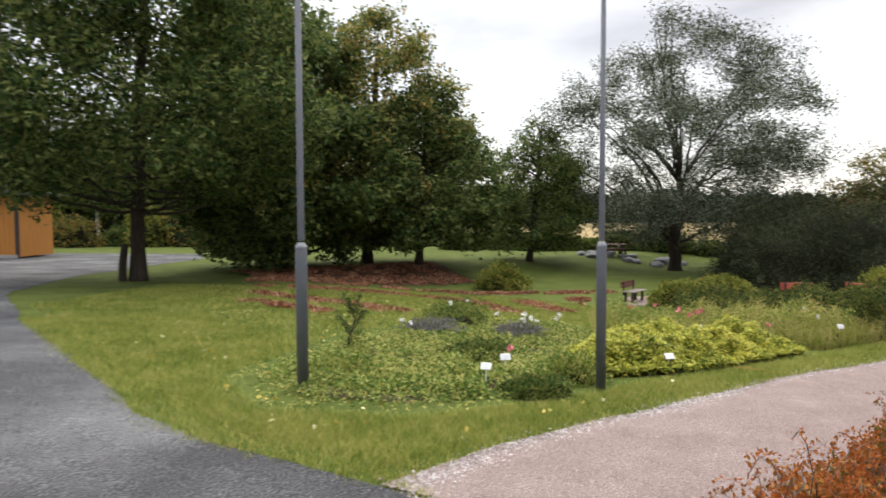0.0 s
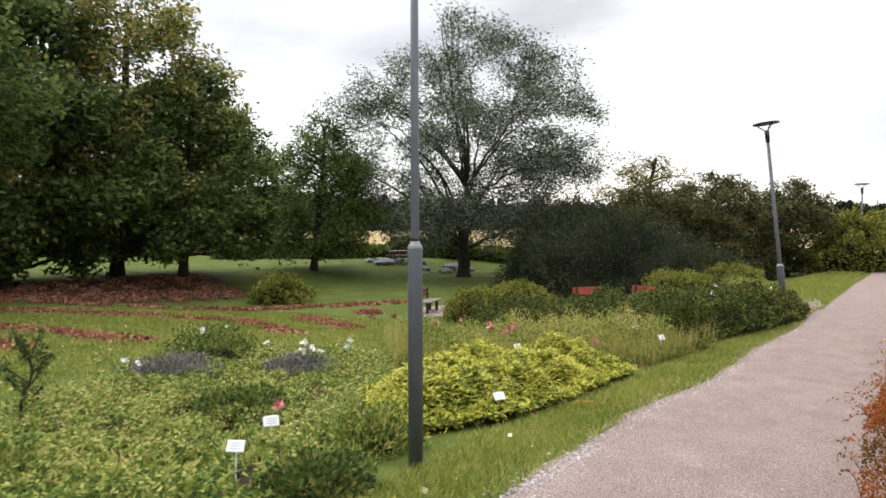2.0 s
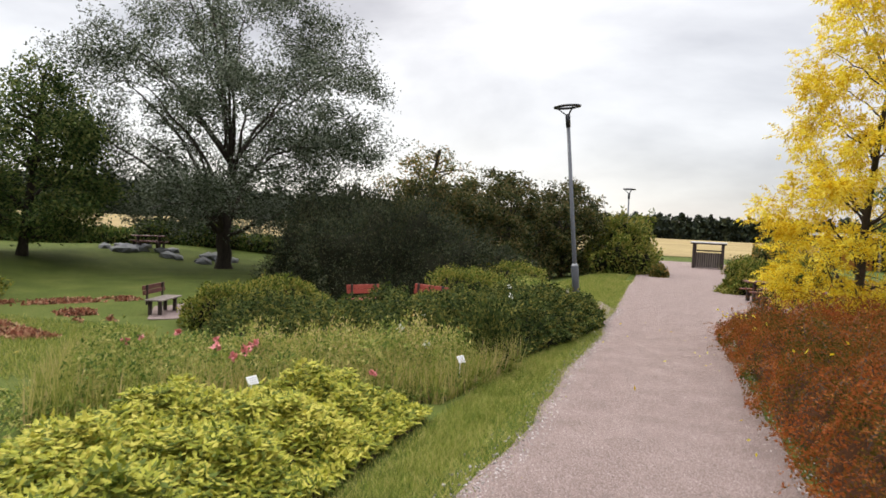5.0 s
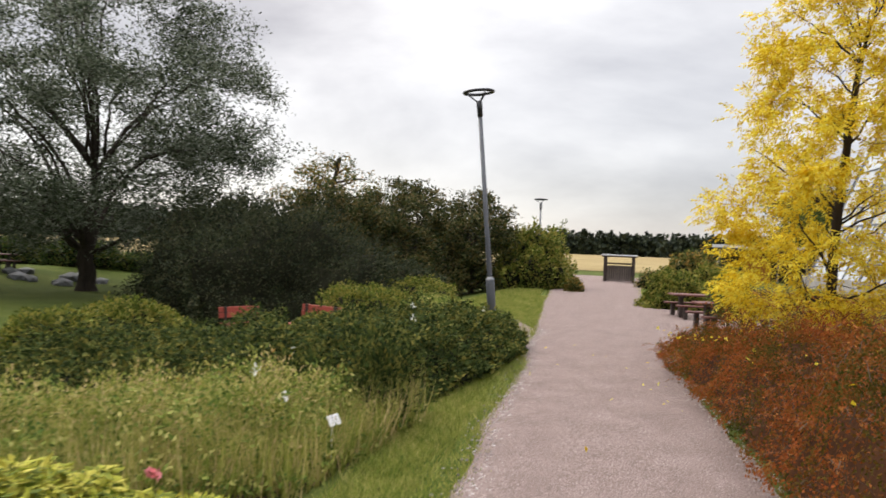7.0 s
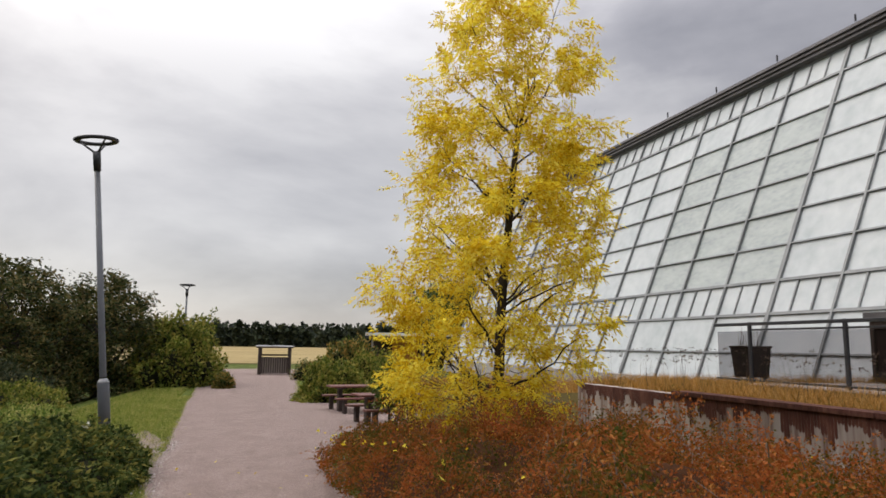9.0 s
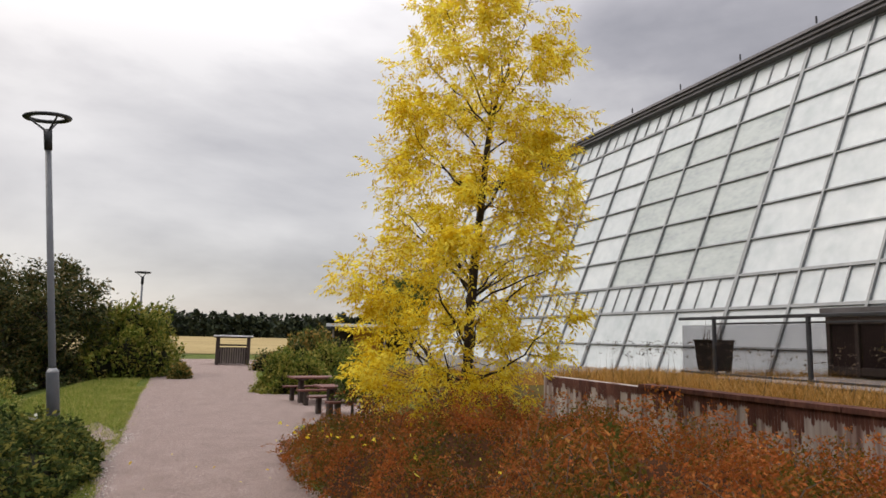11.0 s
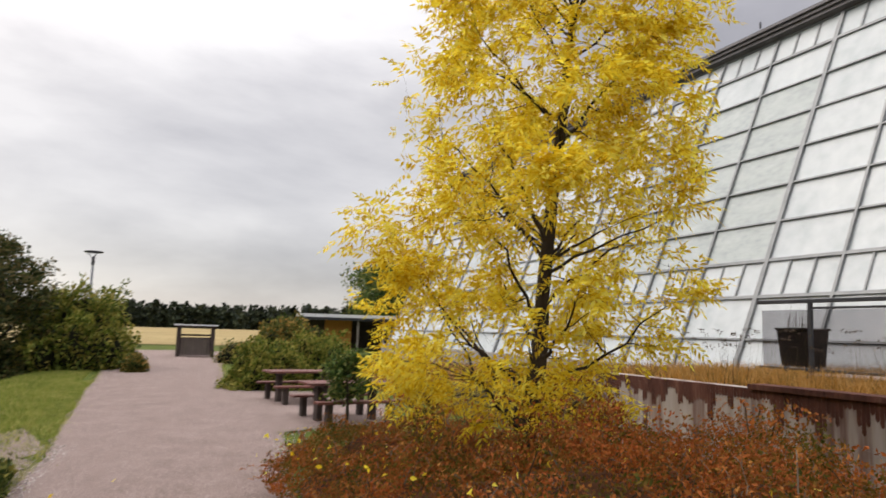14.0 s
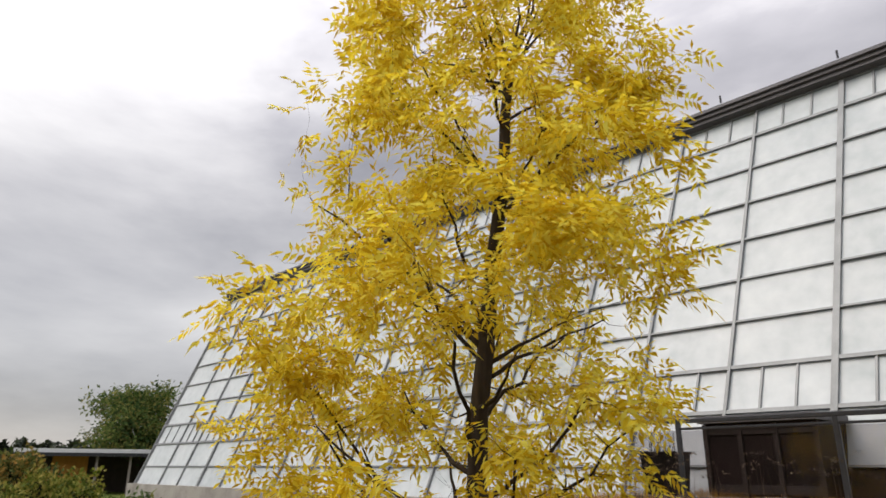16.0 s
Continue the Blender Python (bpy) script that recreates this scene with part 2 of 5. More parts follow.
L_BLUE = leaf_mat("bluish_leaves", (0.018, 0.031, 0.009), (0.042, 0.063, 0.016), (0.082, 0.106, 0.026), (0.19, 0.172, 0.038), island=0.6, spec=0.1, rough=0.85)
L_GLOBE = leaf_mat("olive_leaves", (0.06, 0.085, 0.012), (0.13, 0.165, 0.022), (0.22, 0.23, 0.04), (0.32, 0.27, 0.06))
L_BED = leaf_mat("ground_cover_leaves", (0.07, 0.12, 0.024), (0.15, 0.205, 0.04), (0.26, 0.30, 0.065), (0.42, 0.38, 0.13), spec=0.1)
L_DRY = leaf_mat("dry_grass_blades", (0.13, 0.09, 0.022), (0.32, 0.165, 0.036), (0.46, 0.23, 0.05), (0.50, 0.30, 0.10))
SEED = leaf_mat("dry_seed_heads", (0.03, 0.022, 0.015), (0.07, 0.05, 0.035), (0.12, 0.09, 0.06))
TURF = mat("dry_turf", [(0.3, (0.07, 0.065, 0.025)), (0.5, (0.15, 0.12, 0.05)), (0.7, (0.24, 0.17, 0.075))], 1.2, 0.95, 0.8, 30.0, spec=0.1)
L_TALL = leaf_mat("tall_grass_blades", (0.16, 0.20, 0.035), (0.29, 0.31, 0.065), (0.42, 0.39, 0.11), (0.52, 0.40, 0.19))
L_GRASS = leaf_mat("grass_blades", (0.095, 0.145, 0.022), (0.18, 0.232, 0.038), (0.28, 0.305, 0.06), (0.46, 0.41, 0.14), spec=0.12)
L_LAV = leaf_mat("lavender_stalks", (0.07, 0.085, 0.05), (0.13, 0.13, 0.10), (0.19, 0.175, 0.19), (0.26, 0.24, 0.24))
L_WOOD = leaf_mat("far_wood_foliage", (0.008, 0.014, 0.009), (0.016, 0.026, 0.014), (0.03, 0.042, 0.02), (0.05, 0.06, 0.028), translucent=0.0)
L_LITTER = leaf_mat("red_brown_litter", (0.12, 0.055, 0.03), (0.25, 0.09, 0.05), (0.36, 0.14, 0.08), (0.48, 0.30, 0.18), translucent=0.1)
L_FALLEN = leaf_mat("fallen_leaves", (0.30, 0.20, 0.03), (0.50, 0.36, 0.06), (0.60, 0.50, 0.16), (0.68, 0.62, 0.38), translucent=0.1)
# dark shells inside foliage: shade between the twigs put into the colour
SHADE_CORE = mat("painted_twig_shade", [(0.3, (0.008, 0.009, 0.005)), (0.7, (0.022, 0.022, 0.012))], 3.0, 0.95, 0.8, 14.0, spec=0.05)
SHADE_CORE_RED = mat("painted_red_twig_shade", [(0.3, (0.03, 0.014, 0.008)), (0.7, (0.08, 0.035, 0.016))], 3.0, 0.95, 0.8, 14.0, spec=0.05)
PETAL_WHITE = mat("white_petals", [(0.3, (0.72, 0.71, 0.68)), (0.7, (0.85, 0.84, 0.82))], 6.0, 0.6, 0.0)
PETAL_PINK = mat("pink_petals", [(0.3, (0.55, 0.12, 0.14)), (0.7, (0.72, 0.30, 0.30))], 6.0, 0.6, 0.0)


# ---- the lie of the land ----
DX, DY = 0.7200, 0.6940  # the way the path and the glass house run


def smooth(a, b, v):
    u = np.clip((v - a) / (b - a), 0, 1)
    return u * u * (3 - 2 * u)


def lie(x, y):
    """Height of the ground: it falls gently from the asphalt to the path and dips under the lawn."""
    x, y = np.asarray(x, float), np.asarray(y, float)
    s, k, p = 0.53 * x + 0.85 * y, DX * x + DY * y, DY * x - DX * y
    up = np.maximum(0, 0.6 - 0.045 * np.maximum(s, 0))
    dip = 0.62 * smooth(-4.5, -9, p) * smooth(9, 17, k) * (1 - smooth(-22, -27, p)) * (1 - smooth(40, 55, k))
    return up - dip


def gz(x, y):
    return float(lie(x, y))


# ---- mesh helpers ----
rng = np.random.default_rng(7)


def quick_mesh(name, verts, faces, material, smooth_it=False):
    """verts (n,3) and faces (m,k), all faces with k corners."""
    me = bpy.data.meshes.new(name)
    verts, faces = np.asarray(verts, np.float32), np.asarray(faces, np.int32)
    k = faces.shape[1]
    me.vertices.add(len(verts))
    me.vertices.foreach_set("co", verts.ravel())
    me.loops.add(faces.size)
    me.loops.foreach_set("vertex_index", faces.ravel())
    me.polygons.add(len(faces))
    me.polygons.foreach_set("loop_start", np.arange(0, faces.size, k, dtype=np.int32))
    me.polygons.foreach_set("loop_total", np.full(len(faces), k, np.int32))
    if smooth_it:
        me.polygons.foreach_set("use_smooth", np.ones(len(faces), bool))
    me.update(calc_edges=True)
    me.materials.append(material)
    return me


def quick(name, verts, faces, material, parent=None, label="", smooth_it=False):
    ob = new(name, quick_mesh(name, verts, faces, material, smooth_it))
    if parent:
        ob.parent = parent
    return tagged(ob, label)


def part(name, bm, material, parent=None, label="", smooth_it=False):
    me = bpy.data.meshes.new(name)
    bmesh.ops.recalc_face_normals(bm, faces=bm.faces)
    bm.to_mesh(me)
    bm.free()
    me.materials.append(material)
    if smooth_it:
        me.polygons.foreach_set("use_smooth", [True] * len(me.polygons))
    ob = new(name, me)
    if parent:
        ob.parent = parent
    return tagged(ob, label)


def thing(name, x, y, z=None, turn=0.0, label="", category="", group="", kind=""):
    ob = new(name)
    ob.matrix_basis = pose(x, y, gz(x, y) if z is None else z, 0, 0, turn)
    return tagged(ob, label, category, group, kind)


def box(bm, cx, cy, cz, sx, sy, sz, m=None, bevel=0.0):
    r = bmesh.ops.create_cube(bm, size=1.0)["verts"]
    for v in r:
        v.co = Vector((cx + v.co.x * sx, cy + v.co.y * sy, cz + v.co.z * sz))
    if bevel:
        es = list({ed for v in r for ed in v.link_edges})
        r = bmesh.ops.bevel(bm, geom=es, offset=bevel, segments=1, affect="EDGES")["verts"]
    if m is not None:
        bmesh.ops.transform(bm, matrix=m, verts=r)
    return bm


def boxed(name, c, s, material, parent, label="", m=None, bevel=0.006):
    return part(name, box(bmesh.new(), *c, *s, m=m, bevel=bevel), material, parent, label)


def lathe(profile, sides=16):
    """verts, faces of a turned shape; profile: (radius, z) from bottom to top."""
    a = np.linspace(0, 2 * np.pi, sides, endpoint=False)
    v = np.array([(r * np.cos(t), r * np.sin(t), z) for r, z in profile for t in a])
    f = [(i * sides + j, i * sides + (j + 1) % sides, (i + 1) * sides + (j + 1) % sides, (i + 1) * sides + j) for i in range(len(profile) - 1) for j in range(sides)]
    return v, np.array(f)


def tube(points, radii, sides=6):
    points = np.asarray(points, float)
    d = np.gradient(points, axis=0)
    d /= np.linalg.norm(d, axis=1)[:, None] + 1e-9
    ref = np.where(np.abs(d[:, 2:3]) > 0.9, np.array([[1.0, 0, 0]]), np.array([[0, 0, 1.0]]))
    u = np.cross(d, ref)
    u /= np.linalg.norm(u, axis=1)[:, None] + 1e-9
    w = np.cross(d, u)
    a = np.linspace(0, 2 * np.pi, sides, endpoint=False)
    v = points[:, None, :] + np.asarray(radii, float)[:, None, None] * (u[:, None, :] * np.cos(a)[None, :, None] + w[:, None, :] * np.sin(a)[None, :, None])
    n = len(points)
    f = np.array([(i * sides + j, i * sides + (j + 1) % sides, (i + 1) * sides + (j + 1) % sides, (i + 1) * sides + j) for i in range(n - 1) for j in range(sides)])
    return v.reshape(-1, 3), f


def merge(pieces):
    vs, fs, k = [], [], 0
    for v, f in pieces:
        vs.append(v)
        fs.append(np.asarray(f) + k)
        k += len(v)
    return np.concatenate(vs), np.concatenate(fs)


def unit(v):
    return v / (np.linalg.norm(v, axis=-1, keepdims=True) + 1e-9)


def leaves(points, length, width, up=0.3, droop=0.0, outward=None, fold=0.25, lay=0.0):
    """Small folded leaves, one island each, at the points given: verts, faces."""
    n = len(points)
    d = rng.normal(size=(n, 3))
    if outward is not None:
        d = unit(d) + 0.8 * unit(outward)
    d[:, 2] += up - droop
    d[:, 2] *= 1 - 0.75 * lay
    d = unit(d)
    side = unit(np.cross(d, rng.normal(size=(n, 3)) * (1 - 0.7 * lay) + np.array([0, 0, 1.6 * lay])))
    nor = np.cross(d, side)
    ln = (length * rng.uniform(0.65, 1.3, n))[:, None]
    wd = (width * rng.uniform(0.65, 1.3, n))[:, None]
    mid = points + d * ln * 0.45
    v = np.stack([points, mid + side * wd * 0.5 + nor * wd * fold, points + d * ln, mid - side * wd * 0.5 + nor * wd * fold], 1).reshape(-1, 3)
    i = np.arange(n) * 4
    f = np.stack([np.stack([i, i + 1, i + 2], 1), np.stack([i, i + 2, i + 3], 1)], 1).reshape(-1, 3)
    return v, f


def blades(points, height, width, lean=0.35):
    n = len(points)
    a = rng.uniform(0, 2 * np.pi, n)
    side = np.stack([np.cos(a), np.sin(a), np.zeros(n)], 1) * (width * rng.uniform(0.6, 1.3, n))[:, None]
    h = (height * rng.uniform(0.5, 1.25, n))
    off = rng.normal(size=(n, 2)) * (h * lean)[:, None]
    top = points + np.column_stack([off, h])
    v = np.stack([points - side * 0.5, points + side * 0.5, top], 1).reshape(-1, 3)
    i = np.arange(n) * 3
    return v, np.stack([i, i + 1, i + 2], 1)


def inside(poly, x, y):
    poly = np.asarray(poly, float)
    r = np.zeros(len(x), bool)
    for (x1, y1), (x2, y2) in zip(poly, np.roll(poly, -1, 0)):
        c = ((y1 > y) != (y2 > y)) & (x < (x2 - x1) * (y - y1) / (y2 - y1 + 1e-12) + x1)
        r ^= c
    return r


def scatter(poly, n):
    """n points inside the plan's polygon, and each one's distance from its edge."""
    poly = np.asarray(poly, float)
    lo, hi = poly.min(0), poly.max(0)
    out = []
    while sum(map(len, out)) < n:
        q = rng.uniform(lo, hi, (n * 2, 2))
        out.append(q[inside(poly, q[:, 0], q[:, 1])])
    q = np.concatenate(out)[:n]
    dist = np.full(n, 1e9)
    for a, b in zip(poly, np.roll(poly, -1, 0)):
        t = np.clip(((q - a) @ (b - a)) / ((b - a) @ (b - a)), 0, 1)
        dist = np.minimum(dist, np.linalg.norm(q - a - t[:, None] * (b - a), axis=1))
    return q, dist


def bumps(q, scale, seed=0.0):
    return np.array([noise.noise((a * scale + seed, b * scale, seed)) for a, b in q])


def resample(line, n):
    line = np.asarray(line, float)
    s = np.concatenate([[0], np.cumsum(np.linalg.norm(np.diff(line, axis=0), axis=1))])
    t = np.linspace(0, s[-1], n)
    return np.column_stack([np.interp(t, s, line[:, i]) for i in range(2)])


def ruled(name, left, right, material, n, m, lift, label, category, jitter=0.0, crown=0.0):
    """A sheet laid over the ground between two lines of the plan."""
    a, b = resample(left, n), resample(right, n)
    a = a + jitter * np.column_stack([bumps(a, 1.7, 1), bumps(a, 1.7, 5)])
    b = b + jitter * np.column_stack([bumps(b, 1.7, 9), bumps(b, 1.7, 13)])
    t = np.linspace(0, 1, m)
    xy = (a[:, None] * (1 - t)[None, :, None] + b[:, None] * t[None, :, None]).reshape(-1, 2)
    z = lie(xy[:, 0], xy[:, 1]) + lift + np.tile(crown * (1 - (2 * t - 1) ** 2), n)
    f = [(i * m + j, i * m + j + 1, (i + 1) * m + j + 1, (i + 1) * m + j) for i in range(n - 1) for j in range(m - 1)]
    ob = quick(name, np.column_stack([xy, z]), f, material, smooth_it=True)
    return tagged(ob, label, category, kind="structure")


# ---- ground ----
ax = np.unique(np.concatenate([np.linspace(-700, -60, 14), np.linspace(-60, -20, 25), np.linspace(-20, 40, 181), np.linspace(40, 70, 20), np.linspace(70, 700, 14)]))
ay = np.unique(np.concatenate([np.linspace(-500, -20, 10), np.linspace(-20, 45, 196), np.linspace(45, 80, 20), np.linspace(80, 700, 14)]))
gx, gy = np.meshgrid(ax, ay)
nx, ny = len(ax), len(ay)
gv = np.column_stack([gx.ravel(), gy.ravel(), lie(gx, gy).ravel()])
ii = (np.arange(ny - 1)[:, None] * nx + np.arange(nx - 1)[None, :]).ravel()
ground = quick("ground", gv, np.stack([ii, ii + 1, ii + nx + 1, ii + nx], 1), LAWN, smooth_it=True)
tagged(ground, "mown green lawn with dry and mossy patches", "ground", kind="structure")

PATH_L = [(0.38, 4.19), (1.12, 5.33), (2.16, 6.49), (3.62, 8.13), (5.08, 9.75), (5.7, 10.2), (8.19, 12.73), (9.05, 13.5), (10.61, 14.87), (11.86, 16.3), (13.38, 17.68), (19.39, 23.72), (21.38, 25.61), (32.3, 36.5), (37, 41)]
PATH_R = [(3.7, 2.7), (3.2, 4.3), (4.1, 5.5), (5.41, 6.69), (7.0, 8.39), (10.23, 11.56), (12.27, 13.5), (13.73, 14.7), (16.3, 16.4), (18.0, 15.6), (20.4, 16.6), (22.1, 19.4), (21.0, 21.0), (23.0, 22.7), (29.7, 28.1), (37.0, 32.4), (41, 36)]
path = ruled("gravel_path", PATH_L, PATH_R, GRAVEL, 220, 24, 0.022, "pinkish grey crushed gravel path with ragged edges", "path", 0.09, 0.03)
EDGE = [(3.7, 2.7), (1.4, 3.45), (0.38, 4.19), (-0.53, 4.52), (-1.37, 4.78), (-2.39, 5.49), (-3.11, 6.19), (-5.43, 8.25), (-8.32, 10.83), (-12.6, 15.2), (-16.0, 22.5), (-17.3, 28.0), (-17.5, 34.0), (-20, 38.5)]
OUTER = [(6, -14), (3, -14), (1, -14), (-1, -14), (-4, -14), (-7, -14), (-10, -13), (-14, -8), (-19, 0), (-26, 8), (-34, 18), (-40, 26), (-42, 33), (-42, 38.5)]
asphalt = ruled("asphalt_drive", EDGE, OUTER, ASPHALT, 90, 30, 0.018, "dark grey worn asphalt drive with damp patches", "asphalt", 0.14)
FIELD_IN = [(80, 8), (66, 25), (52, 40), (44, 50), (32, 56), (15, 58), (0, 58), (-15, 64), (-30, 78)]
FIELD_OUT = [(680, 150), (620, 300), (520, 420), (420, 500), (300, 560), (160, 580), (20, 580), (-160, 560), (-320, 520)]
ruled("field", FIELD_IN, FIELD_OUT, FIELD, 60, 24, 0.06, "ripe golden cereal field beyond the garden", "field", 0.8)
PATCH = np.array([(12.16, 17.32), (13.87, 19.38), (14.72, 19.74), (14.12, 18.46), (12.57, 16.99), (11.47, 16.12)])
ruled("sand_patch", PATCH[[0, 1, 2]], PATCH[[5, 4, 3]], GRAVEL, 20, 8, 0.012, "bare sandy patch at the lamp post", "sand", 0.25)
ruled("far_tarmac", [(32.6, 30.4), (37, 33.6), (42.5, 37.6)], [(36.0, 29.6), (42, 33.6), (49, 38.0)], ASPHALT, 16, 10, 0.03, "dark tarmac yard beyond the path", "tarmac", 0.3)
ruled("bench_patch", [(3.9, 22.0), (5.4, 22.8), (7.4, 23.8)], [(4.1, 24.4), (5.5, 25.2), (7.6, 26.0)], GRAVEL, 20, 8, 0.02, "gravel patch around the bench", "gravel", 0.3)


# ---- lamp posts ----
def lamp_post(x, y, z, lean, toward, height, joint, label, r=0.055):
    ob = new("lamp_post")
    ob.matrix_basis = Matrix.Translation((x, y, z)) @ Matrix.Rotation(radians(lean), 4, Vector((-math.sin(radians(toward)), math.cos(radians(toward)), 0)))
    tagged(ob, label, "street lamp", "lamp posts along the path")
    v, f = lathe([(0.0, -0.25), (r + 0.002, -0.25), (r + 0.002, joint), (r - 0.003, joint + 0.01)], 20)
    quick("lower_pole", v, f, PAINT_GREY, ob, smooth_it=True)
    v, f = lathe([(r + 0.003, joint - 0.006), (r + 0.004, joint), (r * 0.80, joint + 0.03), (r * 0.72, joint + 0.032), (r * 0.66, joint + 0.05), (r * 0.58, joint + 0.054)], 20)
    quick("collar", v, f, PAINT_WORN, ob, "collar with worn pale paint")
    v, f = lathe([(r * 0.60, joint + 0.07), (r * 0.5, height - 0.45), (0.0, height - 0.44)], 16)
    quick("upper_pole", v, f, PAINT_GREY, ob, smooth_it=True)
    v, f = lathe([(0, height - 0.48), (0.05, height - 0.48), (0.055, height - 0.2), (0.03, height - 0.19), (0, height - 0.19)], 16)
    head = quick("lamp_neck", v, f, DARK_STEEL, ob, smooth_it=True)
    a = np.linspace(0, 2 * np.pi, 29)
    c = np.linspace(0, 2 * np.pi, 8, endpoint=False)
    rv = np.array([((0.255 + 0.05 * np.cos(q)) * np.cos(t), (0.255 + 0.05 * np.cos(q)) * np.sin(t), height - 0.03 + 0.028 * np.sin(q)) for t in a[:-1] for q in c])
    rf = [(i * 8 + j, ((i + 1) % 28) * 8 + j, ((i + 1) % 28) * 8 + (j + 1) % 8, i * 8 + (j + 1) % 8) for i in range(28) for j in range(8)]
    quick("lamp_ring", rv, rf, DARK_STEEL, ob, "dark ring-shaped lamp head", smooth_it=True)
    for t in (0.4, 0.4 + 2 * np.pi / 3, 0.4 + 4 * np.pi / 3):
        v, f = tube([(0.03 * np.cos(t), 0.03 * np.sin(t), height - 0.21), (0.24 * np.cos(t), 0.24 * np.sin(t), height - 0.04)], [0.016, 0.012], 6)
        quick("lamp_arm", v, f, DARK_STEEL, ob)
    return ob


lamp_post(-1.2, 6.70, gz(-1.2, 6.70), 0.0, 0, 5.2, 1.58, "grey steel lamp post on the lawn beside the asphalt", 0.062)
lamp_post(2.035, 7.62, gz(2.035, 7.62), 0.0, 0, 5.2, 1.68, "grey steel lamp post beside the lime-leaved bed")
lamp_post(12.28, 17.6, 0.0, 6.3, 166, 4.62, 1.09, "leaning grey lamp post with a ring head beside the path", 0.078)
lamp_post(24.9, 29.9, 0.0, 0.4, 130, 3.93, 1.0, "distant grey lamp post among the shrubs", 0.07)


# ---- glass house ----
D3 = Vector((DX, DY, 0.0)).normalized()
OUTN = Vector((DY, -DX, 0.0)).normalized()  # away from the path
TILT_H, TILT_V = 0.360, 0.933
BASE = Vector((23.4, 6.8, 1.1))


def gp(k, v, out=0.0):
    """A place on the sloping glass front: k along it, v up it, out towards the path."""
    q = BASE + D3 * (k - 0.055 * v) + (OUTN * TILT_H + Vector((0, 0, TILT_V))) * v
    return q + (-OUTN * TILT_V + Vector((0, 0, TILT_H))) * out


def bar(bm, a, b, wide, deep, side):
    """A bar from a to b, wide along side, deep across it."""
    a, b = Vector(a), Vector(b)
    d = (b - a).normalized()
    s = (side - d * side.dot(d)).normalized()
    t = d.cross(s)
    vs = [bm.verts.new(q + s * i * wide / 2 + t * j * deep / 2) for q in (a, b) for i, j in ((-1, -1), (1, -1), (1, 1), (-1, 1))]
    for q in ((0, 3, 2, 1), (4, 5, 6, 7), (0, 1, 5, 4), (1, 2, 6, 5), (2, 3, 7, 6), (3, 0, 4, 7)):
        bm.faces.new([vs[i] for i in q])
    return bm


house = new("glass_house")
tagged(house, "large sloping glass house with whitened panes and dark eaves", "greenhouse")
GN = -OUTN * TILT_V + Vector((0, 0, TILT_H))
K0, STEP, K_END, K_NEAR = -2.25, 2.15, 30.9, -17.3
ROWS = [-0.5, 0.5, 1.68, 2.72, 3.88, 5.03, 6.19, 7.35, 8.50, 9.66, 10.58]
cols = [K0 + STEP * i for i in range(-7, 15)] + [K_END]
for i, k in enumerate(cols):
    thick = (i - 7) % 3 == 0
    part("mullion", bar(bmesh.new(), gp(k, -0.5), gp(k, 10.62), 0.13 if thick else 0.07, 0.12, D3), MULLION, house)
for v in ROWS:
    heavy = v in (1.68, 2.72, 9.66)
    part("glazing_rail", bar(bmesh.new(), gp(K_NEAR, v, 0.004), gp(K_END, v, 0.004), 0.085 if heavy else 0.045, 0.09, GN.cross(D3)), MULLION, house)
for i in range(len(cols) - 1):
    a, b = cols[i], cols[i + 1]
    for r in range(len(ROWS) - 1):
        thirds = 3 if r in (2, 9) and b - a > 1.2 else 1
        for q in range(thirds):
            k1, k2 = a + (b - a) * q / thirds, a + (b - a) * (q + 1) / thirds
            o = -0.02 + 0.012 * rng.uniform(-1, 1)
            bm = bmesh.new()
            vs = [bm.verts.new(gp(kk, vv, o + dd)) for dd in (0, -0.012) for kk, vv in ((k1, ROWS[r]), (k2, ROWS[r]), (k2, ROWS[r + 1]), (k1, ROWS[r + 1]))]
            for fc in ((0, 1, 2, 3), (7, 6, 5, 4), (0, 4, 5, 1), (1, 5, 6, 2), (2, 6, 7, 3), (3, 7, 4, 0)):
                bm.faces.new([vs[j] for j in fc])
            # bottom row coloured dark to paint in the reflection of hedge and shrubs
            dark = r == 0 and a < -2.5
            clear = 4.1 < a < 10.6 and 2 < r < 8
            part("pane", bm, DARK_GLASS if dark else PANE_CLEAR if clear else PANE, house, "pane at the floor with the shrubs' dark reflection painted in" if dark else "")
            if q:
                part("glazing_bar", bar(bmesh.new(), gp(k1, ROWS[r], 0.002), gp(k1, ROWS[r + 1], 0.002), 0.045, 0.05, D3), MULLION, house)
# eaves: three stepped dark boards, roof and closing walls
for j, (v1, o1) in enumerate(((10.66, 0.08), (10.78, 0.16), (10.90, 0.24))):
    part("eaves_board", bar(bmesh.new(), gp(K_NEAR - 0.2, v1, o1), gp(K_END + 0.3, v1, o1), 0.13, 0.34, GN.cross(D3)), ROOF, house)
bm = bmesh.new()
t0, t1 = gp(K_NEAR, 10.9, 0.1), gp(K_END + 0.2, 10.9, 0.1)
bar(bm, (t0 + OUTN * 5).to_tuple(), (t1 + OUTN * 5).to_tuple(), 10.0, 0.25, OUTN)
part("roof", bm, ROOF, house)
bm = bmesh.new()
e1, e2 = gp(K_END - 0.02, -1.3), gp(K_END - 0.02, 10.9)
vs = [bm.verts.new(q) for q in (e1, e2, e2 + OUTN * 6, Vector((*(e2 + OUTN * 6)[:2], e1.z)))]
vs += [bm.verts.new(v.co - D3 * 0.2) for v in vs]
